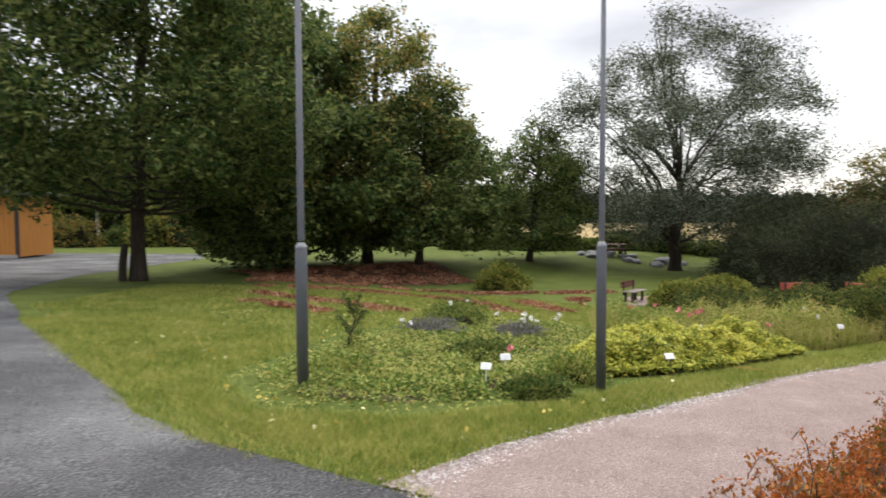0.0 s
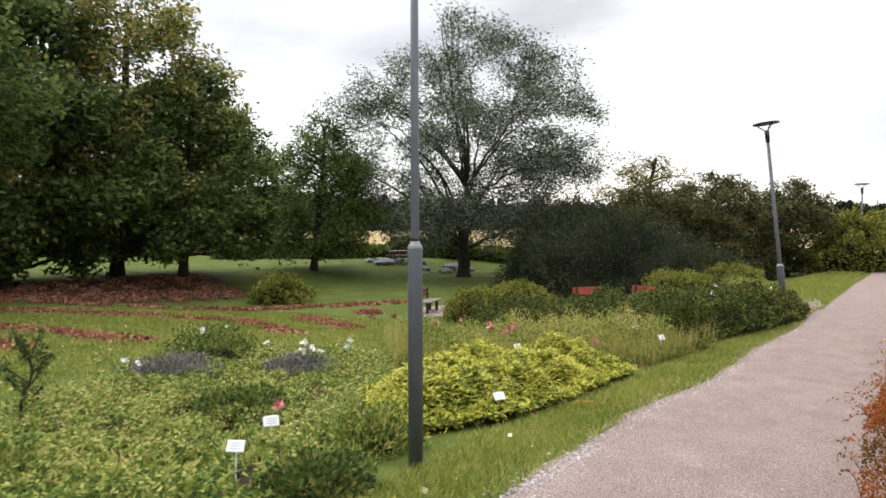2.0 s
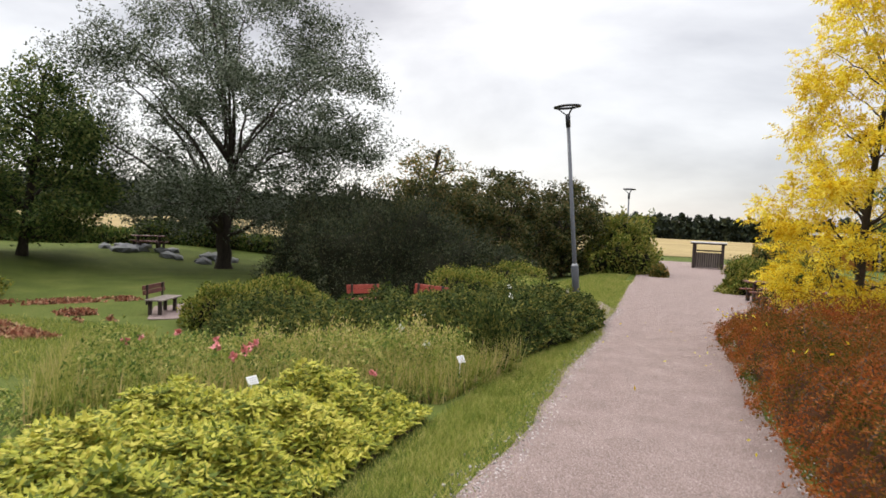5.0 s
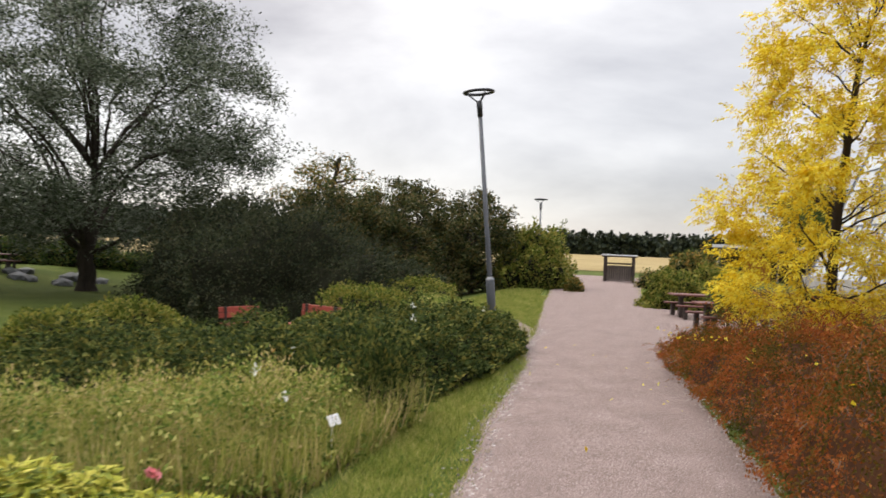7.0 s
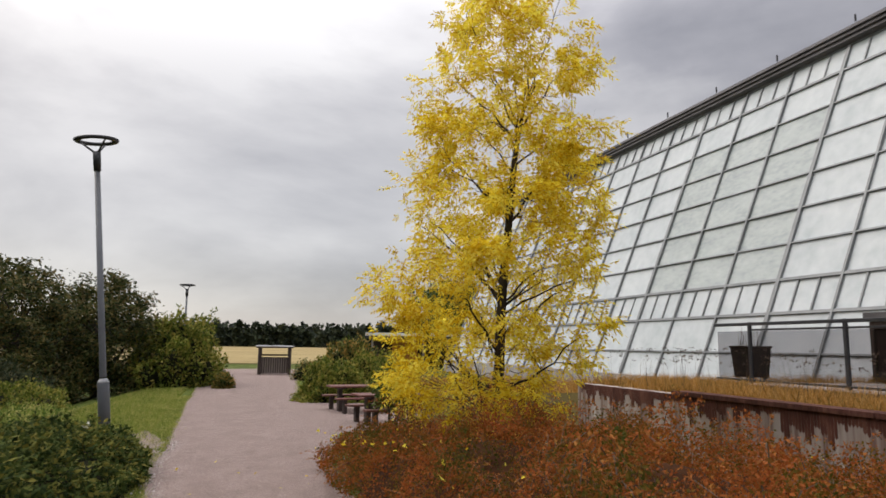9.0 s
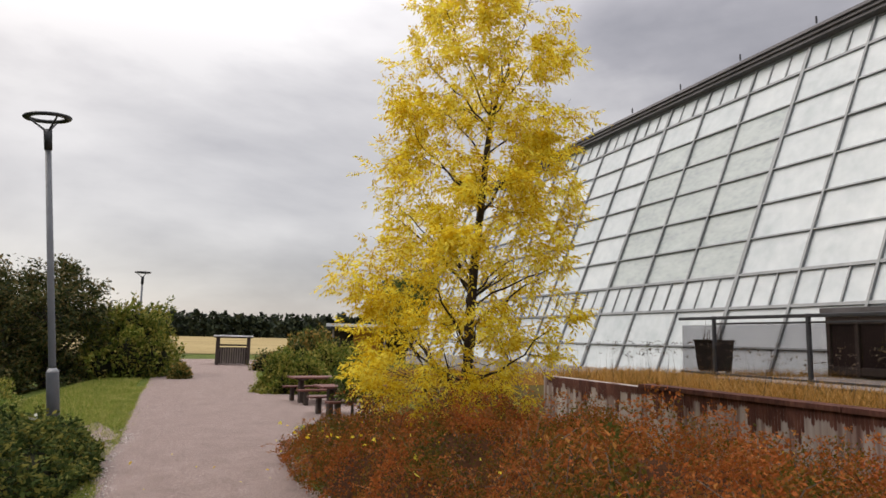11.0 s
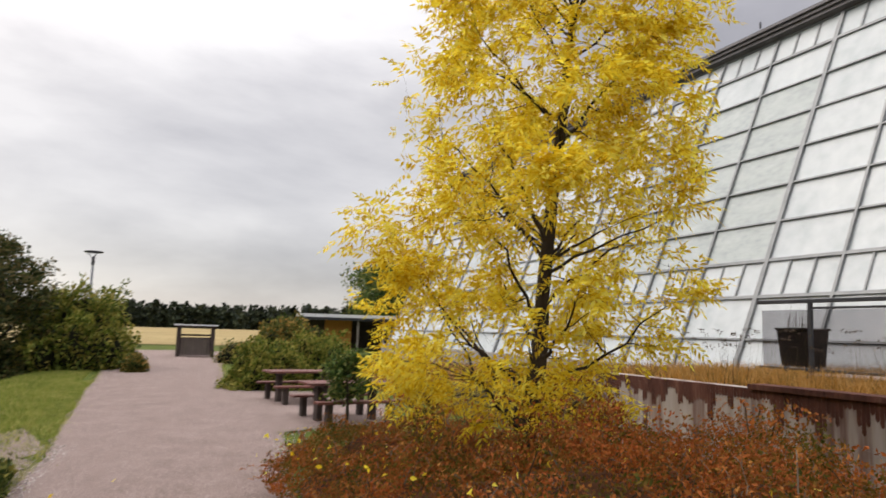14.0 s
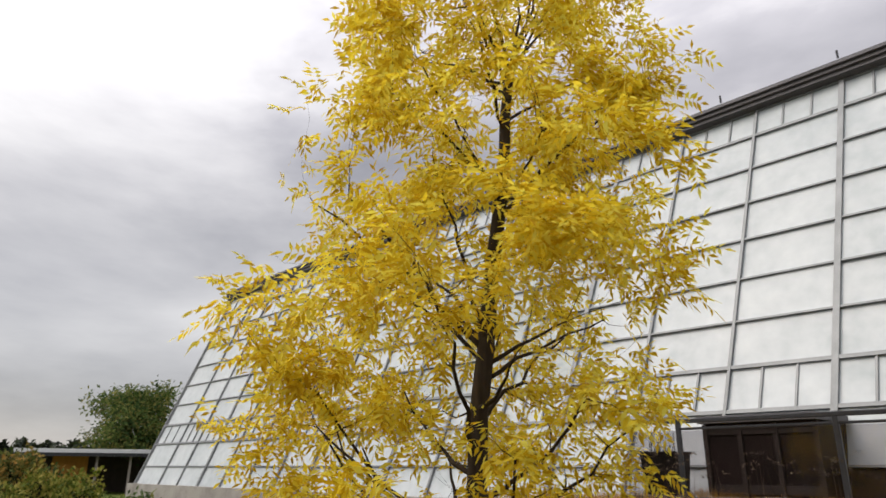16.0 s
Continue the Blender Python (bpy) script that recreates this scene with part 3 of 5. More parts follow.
for fc in ((0, 1, 2, 3), (7, 6, 5, 4), (0, 4, 5, 1), (1, 5, 6, 2), (2, 6, 7, 3), (3, 7, 4, 0)):
    bm.faces.new([vs[j] for j in fc])
part("end_wall", bm, MULLION, house)
bm = bmesh.new()
bar(bm, gp(K_NEAR, -0.9, 0.02), gp(K_END + 0.1, -0.9, 0.02), 0.95, 0.3, Vector((0, 0, 1)))
part("plinth", bm, CONCRETE, house)
for k in [K0 + 3.1 * i for i in range(-2, 9)]:
    v, f = tube([gp(k, 11.15, 0.3), gp(k, 11.15, 0.3) + Vector((0, 0, 0.22))], [0.03, 0.03], 6)
    quick("roof_stub", v, f, DARK_STEEL, house)

# ---- terrace, its wall and the deck ----


def wl_pt(k, p, z=0.0):
    """A place by its run along the path and its distance across it."""
    return Vector((DX * k + DY * p, DY * k - DX * p, z))


bm = bmesh.new()
bar(bm, wl_pt(-6, 3.22, 0.53), wl_pt(20.6, 3.22, 0.53), 0.2, 1.08, OUTN)
wall = part("retaining_wall", bm, STAIN)
tagged(wall, "concrete retaining wall streaked with rust-red stains", "wall", kind="structure")
for q in range(-6, 18, 3):
    bm = bar(bmesh.new(), wl_pt(q + 0.01, 3.21, 1.09), wl_pt(q + 2.99, 3.21, 1.09), 0.26, 0.05, OUTN)
    part("coping", bm, RUST, wall)
# rust-brown runs below the coping, of uneven length
for a_ in range(0, 21, 3):
    bm = bmesh.new()
    for q in range(75):
        k1 = a_ + q * 0.04
        drip = 0.10 + 0.10 * noise.noise((k1 * 0.9, 3.0, 0)) + max(0.0, 0.55 * noise.noise((k1 * 7.0, 9.0, 1)) + 0.22 * noise.noise((k1 * 1.3, 5.0, 2)) + 0.07)
        drip = min(max(drip, 0.03), 0.85)
        top_, low_ = 1.07, 1.07 - drip
        if k1 + 0.04 < 20.5:
            bm.faces.new([bm.verts.new(wl_pt(kk, 3.116, zz)) for kk, zz in ((k1, top_), (k1, low_ + 0.02), (k1 + 0.02, low_), (k1 + 0.038, low_ + 0.03), (k1 + 0.04, top_))])
    part("rust_run", bm, RUST, wall)
bm = bmesh.new()
bar(bm, wl_pt(-6, 7.5, 0.47), wl_pt(20.6, 7.5, 0.47), 8.3, 1.1, OUTN)
terrace = part("terrace", bm, TURF)
tagged(terrace, "raised planted terrace before the glass house", "terrace", kind="structure")
bm = bmesh.new()
bar(bm, wl_pt(20.7, 7.4, 0.45), wl_pt(30, 7.4, -0.25), 8.4, 0.9, OUTN)
ramp = part("terrace_bank", bm, TURF)
tagged(ramp, "grassy bank at the end of the terrace", "bank", kind="structure")

deck = new("deck")
deck.matrix_basis = Matrix(((DX, OUTN.x, 0, 0), (DY, OUTN.y, 0, 0), (0, 0, 1, 1.05), (0, 0, 0, 1)))
tagged(deck, "grey timber deck before the glass house", "deck")
for q in range(16):
    boxed("deck_board", (10.6, 5.2 + q * 0.145, 0.08), (16.6, 0.135, 0.05), WOOD_GREY, deck)
boxed("edge_beam", (10.6, 5.08, 0.03), (16.6, 0.06, 0.14), DARK_STEEL, deck)
rail = new("deck_railing")
rail.matrix_basis = deck.matrix_basis.copy()
tagged(rail, "dark steel railing with smoked glass panels on the deck", "railing")
POSTS = (19.72, 18.95, 17.2, 15.6, 13.3, 11.0, 8.7, 6.4, 4.1)
for q in POSTS[1:]:
    boxed("rail_post", (q, 5.26, 0.55), (0.055, 0.05, 1.0), DARK_STEEL, rail)
boxed("top_rail", (11.9, 5.26, 1.02), (15.7, 0.06, 0.05), DARK_STEEL, rail)
boxed("middle_rail", (11.5, 5.26, 0.93), (14.9, 0.03, 0.03), DARK_STEEL, rail)
boxed("bottom_rail", (11.9, 5.26, 0.15), (15.7, 0.04, 0.035), DARK_STEEL, rail)
for a_, b_ in zip(POSTS[1:], POSTS[:-1]):
    boxed("glass_panel", ((a_ + b_) / 2, 5.26, 0.54), (b_ - a_ - 0.07, 0.012, 0.74), SMOKED, rail, "smoked glass panel", bevel=0)
# dark porch against the glass
porch = new("porch")
porch.matrix_basis = deck.matrix_basis.copy()
tagged(porch, "dark brown boarded porch with a grey flat roof", "porch")
boxed("body", (20.07, 11.05, 0.64), (2.04, 1.5, 1.3), DARK_GLASS, porch)
boxed("roof", (20.07, 10.98, 1.36), (2.14, 1.7, 0.13), ROOF, porch)
for q in (19.08, 19.75, 20.4, 21.06):
    boxed("frame_post", (q, 10.28, 0.64), (0.09, 0.06, 1.28), WOOD_DARK, porch)
boxed("frame_rail", (20.07, 10.29, 1.16), (1.96, 0.05, 0.16), WOOD_DARK, porch)
boxed("frame_rail", (20.07, 10.29, 0.12), (1.96, 0.05, 0.16), WOOD_DARK, porch)
planter = new("planter_box")
planter.matrix_basis = deck.matrix_basis @ Matrix.Translation((19.36, 5.62, 0.105)) @ Matrix.Scale(0.92, 4)
tagged(planter, "dark red wooden planter box on the deck", "planter")
bm = bmesh.new()
vs = [bm.verts.new((x * (0.22 if z < 0.3 else 0.265), y * (0.18 if z < 0.3 else 0.21), z)) for z in (0.08, 0.60) for x, y in ((-1, -1), (1, -1), (1, 1), (-1, 1))]
for fc in ((0, 3, 2, 1), (0, 1, 5, 4), (1, 2, 6, 5), (2, 3, 7, 6), (3, 0, 4, 7), (4, 5, 6, 7)):
    bm.faces.new([vs[j] for j in fc])
part("box_body", bm, WOOD_DARK, planter)
for sx, sy in ((-1, -1), (1, -1), (1, 1), (-1, 1)):
    boxed("foot", (sx * 0.17, sy * 0.13, 0.04), (0.06, 0.06, 0.08), DARK_STEEL, planter)
for y_, x_s in ((-0.215, 0.56), (0.215, 0.56)):
    boxed("rim", (0, y_, 0.61), (x_s, 0.04, 0.035), WOOD_DARK, planter)
st_ = np.array([(rng.uniform(-0.12, 0.2), rng.uniform(-0.1, 0.1), 0.55) for _ in range(26)])
v, f = blades(st_, 0.42, 0.014, 0.12)
quick("dry_stems", v, f, SEED, planter, "dry dark stems in the planter")


# ---- seats and tables ----
def bench(x, y, turn, label, wood, group="", seat=None, long=1.15):
    ob = thing("park_bench", x, y, None, turn, label, "bench", group)
    for q in (-0.17, 0.0, 0.17):
        boxed("seat_slat", (0, q, 0.44), (long, 0.15, 0.04), seat or wood, ob)
    for z in (0.64, 0.775):
        boxed("back_slat", (0, 0.27 + (z - 0.6) * 0.2, z), (long, 0.035, 0.128), wood, ob, m=None)
    for q in (-long * 0.36, long * 0.36):
        boxed("leg", (q, -0.12, 0.21), (0.09, 0.09, 0.42), WOOD_DARK, ob)
        boxed("leg", (q, 0.16, 0.21), (0.09, 0.09, 0.42), WOOD_DARK, ob)
        boxed("back_post", (q, 0.26, 0.57), (0.06, 0.05, 0.56), WOOD_DARK, ob)
    return ob


red_bench = bench(9.2, 22.5, 12, "faded red bench half hidden behind bushes", WOOD_BRIGHT, "red benches")
red_bench.matrix_basis = red_bench.matrix_basis @ Matrix.Scale(0.9, 4)
lawn_bench = bench(4.2, 23.2, 62, "brown wooden park bench with a weathered seat", WOOD_RED, "", WOOD_SHED, 1.4)
lawn_bench.matrix_basis = lawn_bench.matrix_basis @ Matrix.Scale(0.84, 4)
bench(10.1, 21.0, -68, "faded red bench half hidden behind bushes", WOOD_BRIGHT, "red benches")


def picnic_table(x, y, turn, label):
    ob = thing("picnic_table", x, y, None, turn, label, "picnic table", "picnic tables on the gravel")
    ob.matrix_basis = ob.matrix_basis @ Matrix.Scale(0.88, 4)
    for q in (-0.26, 0.0, 0.26):
        boxed("tabletop_plank", (0, q, 0.735), (1.7, 0.245, 0.045), WOOD_RED, ob)
    for s in (-0.68, 0.68):
        boxed("seat_plank", (0, s, 0.44), (1.7, 0.27, 0.045), WOOD_RED, ob)
        for q in (-0.6, 0.6):
            boxed("seat_leg", (q, s, 0.2), (0.1, 0.16, 0.44), WOOD_DARK, ob)
    for q in (-0.55, 0.55):
        boxed("table_leg", (q, 0, 0.35), (0.11, 0.2, 0.73), WOOD_DARK, ob)
        boxed("cross_bearer", (q, 0, 0.69), (0.08, 0.72, 0.05), WOOD_DARK, ob)
    return ob


picnic_table(19.85, 18.35, -39, "red-brown wooden picnic table with fixed benches")
picnic_table(17.85, 16.25, -39, "red-brown wooden picnic table near the red hedge")


# ---- small shelter at the path's end ----
gate = thing("bin_shelter", 33.85, 32.95, None, -50, "weathered slatted timber bin shelter with a flat roof", "shelter")
gate.matrix_basis = gate.matrix_basis @ Matrix.Diagonal((0.97, 0.95, 1.06, 1))
for sx in (-0.82, 0.82):
    for sy in (-0.5, 0.5):
        boxed("post", (sx * 0.95, sy * 1.16, 0.68), (0.17, 0.17, 1.42), WOOD_DARK, gate)
for q in range(13):
    boxed("slat", (-0.72 + q * 0.12, -0.40, 0.48), (0.07, 0.03, 0.78), WOOD_SHED, gate)
for q in range(9):
    boxed("back_board", (-0.72 + q * 0.18, 0.46, 0.48), (0.172, 0.03, 0.8), WOOD_DARK, gate)
boxed("front_rail", (0, -0.36, 0.80), (1.6, 0.05, 0.07), WOOD_DARK, gate)
boxed("front_rail", (0, -0.36, 0.24), (1.6, 0.05, 0.07), WOOD_DARK, gate)
for q in range(6):
    for sx in (-0.86, 0.86):
        boxed("side_rail", (sx, 0, 0.18 + q * 0.16), (0.03, 1.1, 0.09), WOOD_SHED, gate)
boxed("back_rail", (0, 0.40, 0.98), (1.7, 0.05, 0.08), WOOD_DARK, gate)
boxed("roof_board", (0, 0, 1.43), (2.0, 1.6, 0.06), ROOF_PALE, gate)
boxed("roof_fascia", (0, -0.74, 1.365), (1.95, 0.05, 0.06), WOOD_DARK, gate)
boxed("roof_fascia", (0, 0.74, 1.365), (1.95, 0.05, 0.06), WOOD_DARK, gate)


# ---- plant labels ----
def plant_label(x, y, turn, tilt, h, label):
    ob = thing("plant_label", x, y, None, turn, label, "plant label", "white plant labels in the beds")
    v, f = tube([(0, 0, -0.05), (0.01, 0, h)], [0.007, 0.007], 6)
    quick("stake", v, f, WHITE, ob)
    m = Matrix.Translation((0.01, -0.01, h)) @ Matrix.Rotation(radians(tilt), 4, "X")
    plate = boxed("plate", (0, 0, 0), (0.125, 0.012, 0.085), WHITE, ob, m=m, bevel=0.003)
    for r, wd in ((0.02, 0.09), (0.0, 0.07), (-0.02, 0.08)):
        boxed("text_line", (0, -0.0075, r), (wd, 0.002, 0.006), INK, plate, m=m, bevel=0)
    return ob


plant_label(0.73, 7.38, -12, -35, 0.27, "white plant label leaning in the ground cover")
plant_label(0.9, 8.06, 14, -30, 0.27, "white plant label leaning in the ground cover")
plant_label(3.0, 8.97, 20, -40, 0.24, "white plant label at the edge of the lime bed")
plant_label(6.38, 12.3, 25, -30, 0.36, "white plant label among tall grass")
plant_label(4.0, 12.0, 30, -30, 0.32, "white plant label among tall grass")


# ---- buildings far off ----
shed = thing("ochre_shed", -31.2, 34.0, 0.05, 12, "ochre timber shed with a dark roof beside the asphalt", "shed")
for q in range(22):
    boxed("wall_board", (-2.9 + q * 0.275, -2.0, 1.75), (0.262, 0.06, 3.4), WOOD_ORANGE, shed)
boxed("body", (0.0, 0.0, 1.75), (6.0, 3.9, 3.38), WOOD_ORANGE, shed)
boxed("corner_board", (3.1, -2.02, 1.75), (0.16, 0.12, 3.5), WOOD_DARK, shed)
boxed("downpipe", (3.24, -2.1, 1.7), (0.07, 0.07, 3.4), DARK_STEEL, shed)
boxed("sill_board", (0.0, -2.06, 0.1), (6.3, 0.08, 0.2), CONCRETE, shed)
boxed("roof", (0.0, 0.0, 3.62), (7.2, 5.0, 0.22), ROOF, shed)

low = thing("low_building", 52.5, 34.5, 0.0, -62, "low building with a pale flat roof and ochre wall", "building")
boxed("roof", (0.6, 0, 2.42), (9.0, 6.0, 0.24), ROOF_PALE, low)
boxed("eaves_board", (0.6, -3.02, 2.22), (9.0, 0.06, 0.2), DARK_STEEL, low)
boxed("back_wall", (0.6, 2.2, 1.15), (8.6, 0.2, 2.3), WOOD_DARK, low)
boxed("ochre_wall", (-1.0, -1.6, 1.1), (1.9, 0.2, 2.2), WOOD_ORANGE, low)
for q in (-3.4, 0.4, 2.2, 4.6):
    boxed("post", (q, -2.7, 1.15), (0.14, 0.14, 2.3), WOOD_GREY, low)

twig = thing("fallen_twig", 3.97, 9.59, None, 0, "thin pale dry twig lying on the grass verge", "twig")
v, f = tube([(0, 0, 0.03), (0.16, -0.19, 0.07), (0.51, -0.27, 0.03)], [0.008, 0.007, 0.004], 6)
quick("stem", v, f, L_DRY, twig)


# ---- trees ----
def limb(start, way, length, sag, n=6, wob=0.08):
    """A bent line that leaves start along way."""
    p, d, out = np.array(start, float), unit(np.array(way, float)), [np.array(start, float)]
    for _ in range(n):
        d = unit(d + rng.normal(size=3) * wob + np.array([0, 0, sag]))
        p = p + d * length / n
        out.append(p.copy())
    return np.array(out)


def tree(x, y, height, reach, low, bark, leaf, n_leaf, size, label, lean=(0, 0), trunk_r=0.16, limbs=26, rise=0.45, sag=0.03, spread=0.34, profile=None, droop=0.0, z=None, twigs=5, name="tree", long=2.2, fork=1.0, wob=0.08, clump=1, stout=1.0, hang=0.0):
    """A tapered trunk, limbs, twigs and a crown of single leaves. profile(u): reach at the crown's height share u."""
    profile = profile or (lambda u: math.sin(math.pi * (0.16 + 0.80 * u)) ** 0.8)
    ob = thing(name, x, y, z, 0, label, "tree")
    top = np.array([lean[0], lean[1], height])
    wood, tips = [], []
    tt = np.linspace(0, fork, 12)
    spine = np.array([top * t + np.array([0.12 * math.sin(5 * t + x), 0.12 * math.cos(4 * t + y), 0]) * t * (1 - t) * 2 for t in tt])
    spine[0, 2] = -0.2
    wood.append(tube(spine, trunk_r * (1.0 - 0.9 * tt) + 0.012, 10))
    wood[-1][0][:10] += unit(wood[-1][0][:10] - spine[0]) * trunk_r * 0.35
    for i in range(limbs):
        u = ((i + rng.uniform(0, 1)) / limbs) ** 0.9
        h = low + (height - low) * u
        t = min(h / height * (0.86 if u > 0.12 else 0.95), fork)
        start = np.array([np.interp(t, tt, spine[:, j]) for j in range(3)])
        a = i * 2.399 + rng.uniform(-0.4, 0.4)
        ln = reach * profile(u) * rng.uniform(0.75, 1.12)
        up = rise + 0.9 * u * u
        low_share = hang * max(0.0, 1 - 7 * u)
        way = np.array([math.cos(a), math.sin(a), up - low_share])
        line = limb(start, way, max(ln, 0.3), sag * (1 - u) - 0.3 * low_share, 6, wob)
        r0 = stout * trunk_r * (0.42 - 0.3 * u) * (1 - 0.5 * t) + 0.006
        wood.append(tube(line, np.linspace(r0, 0.008, len(line)), 6))
        for j in range(twigs):
            q = rng.uniform(0.3, 1.0)
            f = q * (len(line) - 1)
            s = np.array([np.interp(f, range(len(line)), line[:, m]) for m in range(3)])
            b = rng.normal(size=3)
            b[2] = abs(b[2]) * 0.5 + 0.1 - droop
            tw = limb(s, unit(line[-1] - line[0]) * 0.7 + unit(b), ln * rng.uniform(0.28, 0.5) * (1.15 - 0.5 * q), sag - droop * 0.12, 4, 0.15)
            wood.append(tube(tw, np.linspace(r0 * 0.4, 0.004, len(tw)), 4))
            tips.append(tw)
        tips.append(line[len(line) // 2:])
    tips.append(spine[8:])
    v, f = merge(wood)
    quick("trunk", v, f, bark, ob, smooth_it=True)
    seg = np.concatenate([np.stack([t[:-1], t[1:]], 1) for t in tips])
    w = np.linalg.norm(seg[:, 1] - seg[:, 0], axis=1)
    pick = np.repeat(rng.choice(len(seg), n_leaf // clump, p=w / w.sum()), clump)
    n_leaf = len(pick)
    t = np.repeat(rng.uniform(0, 1, n_leaf // clump), clump)[:, None]
    pts = seg[pick, 0] * (1 - t) + seg[pick, 1] * t
    loose = np.clip(rng.normal(size=(n_leaf, 3)), -1.8, 1.8) * spread * np.array([1, 1, 0.75])
    if clump > 1:
        loose = loose * 0.6 + np.repeat(np.clip(rng.normal(size=(n_leaf // clump, 3)), -1.8, 1.8) * spread, clump, 0)
    pts = pts + loose
    pts = pts[pts[:, 2] > low * 0.35]
    v, f = leaves(pts, size, size / long, 0.1, droop)
    quick("crown", v, f, leaf, ob)
    return ob


def pinnate(points, rachis, pairs, length, width, outward):
    """Compound leaves: leaflets in pairs along a drooping stalk and one at its end."""
    m = len(points)
    d = unit(unit(rng.normal(size=(m, 3))) + 0.7 * unit(outward) + np.array([0, 0, -0.05]))
    side = unit(np.cross(d, rng.normal(size=(m, 3)) * 0.5 + np.array([0, 0, 1.0])))
    down = np.array([0, 0, -1.0])
    ln = (rachis * rng.uniform(0.7, 1.2, m))[:, None]
    vs = []
    for i in range(2 * pairs + 1):
        t = min(1.0, 0.25 + 0.75 * (i // 2) / pairs)
        sg = 0.0 if i == 2 * pairs else (1.0 if i % 2 else -1.0)
        base = points + d * ln * t + down * ln * 0.22 * t * t
        way = unit(d * (1.0 if sg == 0 else 0.55) + side * sg + down * 0.3 + rng.normal(size=(m, 3)) * 0.16)
        across = unit(np.cross(way, np.cross(d, side) + rng.normal(size=(m, 3)) * 0.3))
        lf = length * rng.uniform(0.75, 1.2, (m, 1))
        mid = base + way * lf * 0.45
        vs.append(np.stack([base, mid + across * width * 0.5, base + way * lf + down * lf * 0.12, mid - across * width * 0.5], 1))
    v = np.concatenate(vs).reshape(-1, 3)
    i = np.arange(len(v) // 4) * 4
    return v, np.stack([np.stack([i, i + 1, i + 2], 1), np.stack([i, i + 2, i + 3], 1)], 1).reshape(-1, 3)


def bent(a, b, lift, n=6, wob=0.05):
    """A bent line from a to b, bowed upwards by lift."""
    t = np.linspace(0, 1, n)[:, None]
    ln = np.linalg.norm(b - a)
    p = a * (1 - t) + b * t + np.array([0, 0, 1.0]) * lift * ln * (t * (1 - t) * 4)
    p[1:-1] += rng.normal(size=(n - 2, 3)) * wob * ln / n * 2
    return p


def grown(x, y, outline, trunk, trunk_r, bark, leaf, n_leaf, size, label, forks=(26, 130, 520), rise=0.7, lift=0.08, hang=0.0, long=2.0, spread=0.2, clump=6, ragged=0.3, z=None, name="tree", compound=0, hollow=0.25, category="tree", turn=0.0, droop=0.1, stout=1.0, low_shift=(0, 0)):
    """A tree grown into its outline: (height, reach) pairs. trunk: the stem's points; limbs, boughs and twigs each join the nearest older wood."""
    ob = thing(name, x, y, z, turn, label, category)
    hs, rs = np.array([o[0] for o in outline]), np.array([o[1] for o in outline])
    trunk = np.asarray(trunk, float)
    th = np.linspace(trunk[0, 2], trunk[-1, 2], 12)
    spine = np.column_stack([np.interp(th, trunk[:, 2], trunk[:, i]) for i in range(3)])
    spine[:, :2] += rng.normal(size=(12, 2)) * trunk_r * 0.12
    ends = spine[-1]
    tt = np.linspace(0, 1, 12)
    wood = [tube(spine, trunk_r * (1 - 0.6 * tt), 10)]
    wood[0][0][:10] += unit(wood[0][0][:10] - spine[0]) * trunk_r * 0.4

    def goals(n, near, far):
        zz = np.linspace(hs[0], hs[-1], 200)
        w = np.interp(zz, hs, rs) + 0.15
        h = rng.choice(zz, n * 2, p=w / w.sum()) + rng.uniform(-0.02, 0.02, n * 2)
        a = rng.uniform(0, 2 * np.pi, n * 2)
        lump = np.array([noise.noise((math.cos(b) * 1.9 + x, math.sin(b) * 1.9 + y, c * 3.2 / max(rs))) for b, c in zip(a, h)])
        r = np.interp(h, hs, rs) * (1 + ragged * lump) * np.sqrt(rng.uniform(near * near, far * far, n * 2))
        cx, cy = np.interp(h, spine[:, 2], spine[:, 0]), np.interp(h, spine[:, 2], spine[:, 1])
        near_foot = np.clip((hs[-1] - h) / (hs[-1] - hs[0]), 0, 1)
        q = np.column_stack([cx + low_shift[0] * near_foot + r * np.cos(a), cy + low_shift[1] * near_foot + r * np.sin(a), h])
        keep = np.argsort(-lump + rng.uniform(0, 0.9, n * 2))[:n]
        return q[keep]

    nodes, girth = [], []
    for g in goals(forks[0], 0.45, 0.8):
        far = np.hypot(*(g - ends)[:2])
        z0 = np.clip(g[2] - rise * far * rng.uniform(0.55, 1.25), hs[0] * 0.8 + 0.1, ends[2])
        s0 = np.array([np.interp(z0, spine[:, 2], spine[:, i]) for i in range(3)])
        line = bent(s0, g, lift if g[2] > hs[0] + 0.25 * (hs[-1] - hs[0]) else lift - hang, 8)
        r0 = stout * trunk_r * (0.55 - 0.25 * (z0 - spine[0, 2]) / (spine[-1, 2] - spine[0, 2]))
        rad = np.linspace(r0, r0 * 0.3, 8)
        wood.append(tube(line, rad, 6))
        nodes.append(line[2:])
        girth.append(rad[2:])
    leafy = []
    for level, n in ((1, forks[1]), (2, forks[2])):
        pool, thick = np.concatenate(nodes), np.concatenate(girth)
        for g in goals(n, hollow if level == 2 else 0.4, 1.0):
            d = np.linalg.norm(pool - g, axis=1) + 0.9 * np.maximum(0, pool[:, 2] - g[2])
            k = int(np.argmin(d))
            if np.linalg.norm(pool[k] - g) > 0.55 * max(rs):
                continue
            m = 5 if level == 1 else 4
            line = bent(pool[k], g, lift * 0.7 - (hang * 0.5 if g[2] < np.mean(hs) else 0), m, 0.09)
            rad = np.linspace(thick[k] * (0.6 if level == 1 else 0.5), max(thick[k] * 0.15, trunk_r * 0.012), m)
            wood.append(tube(line, rad, 5 if level == 1 else 3))
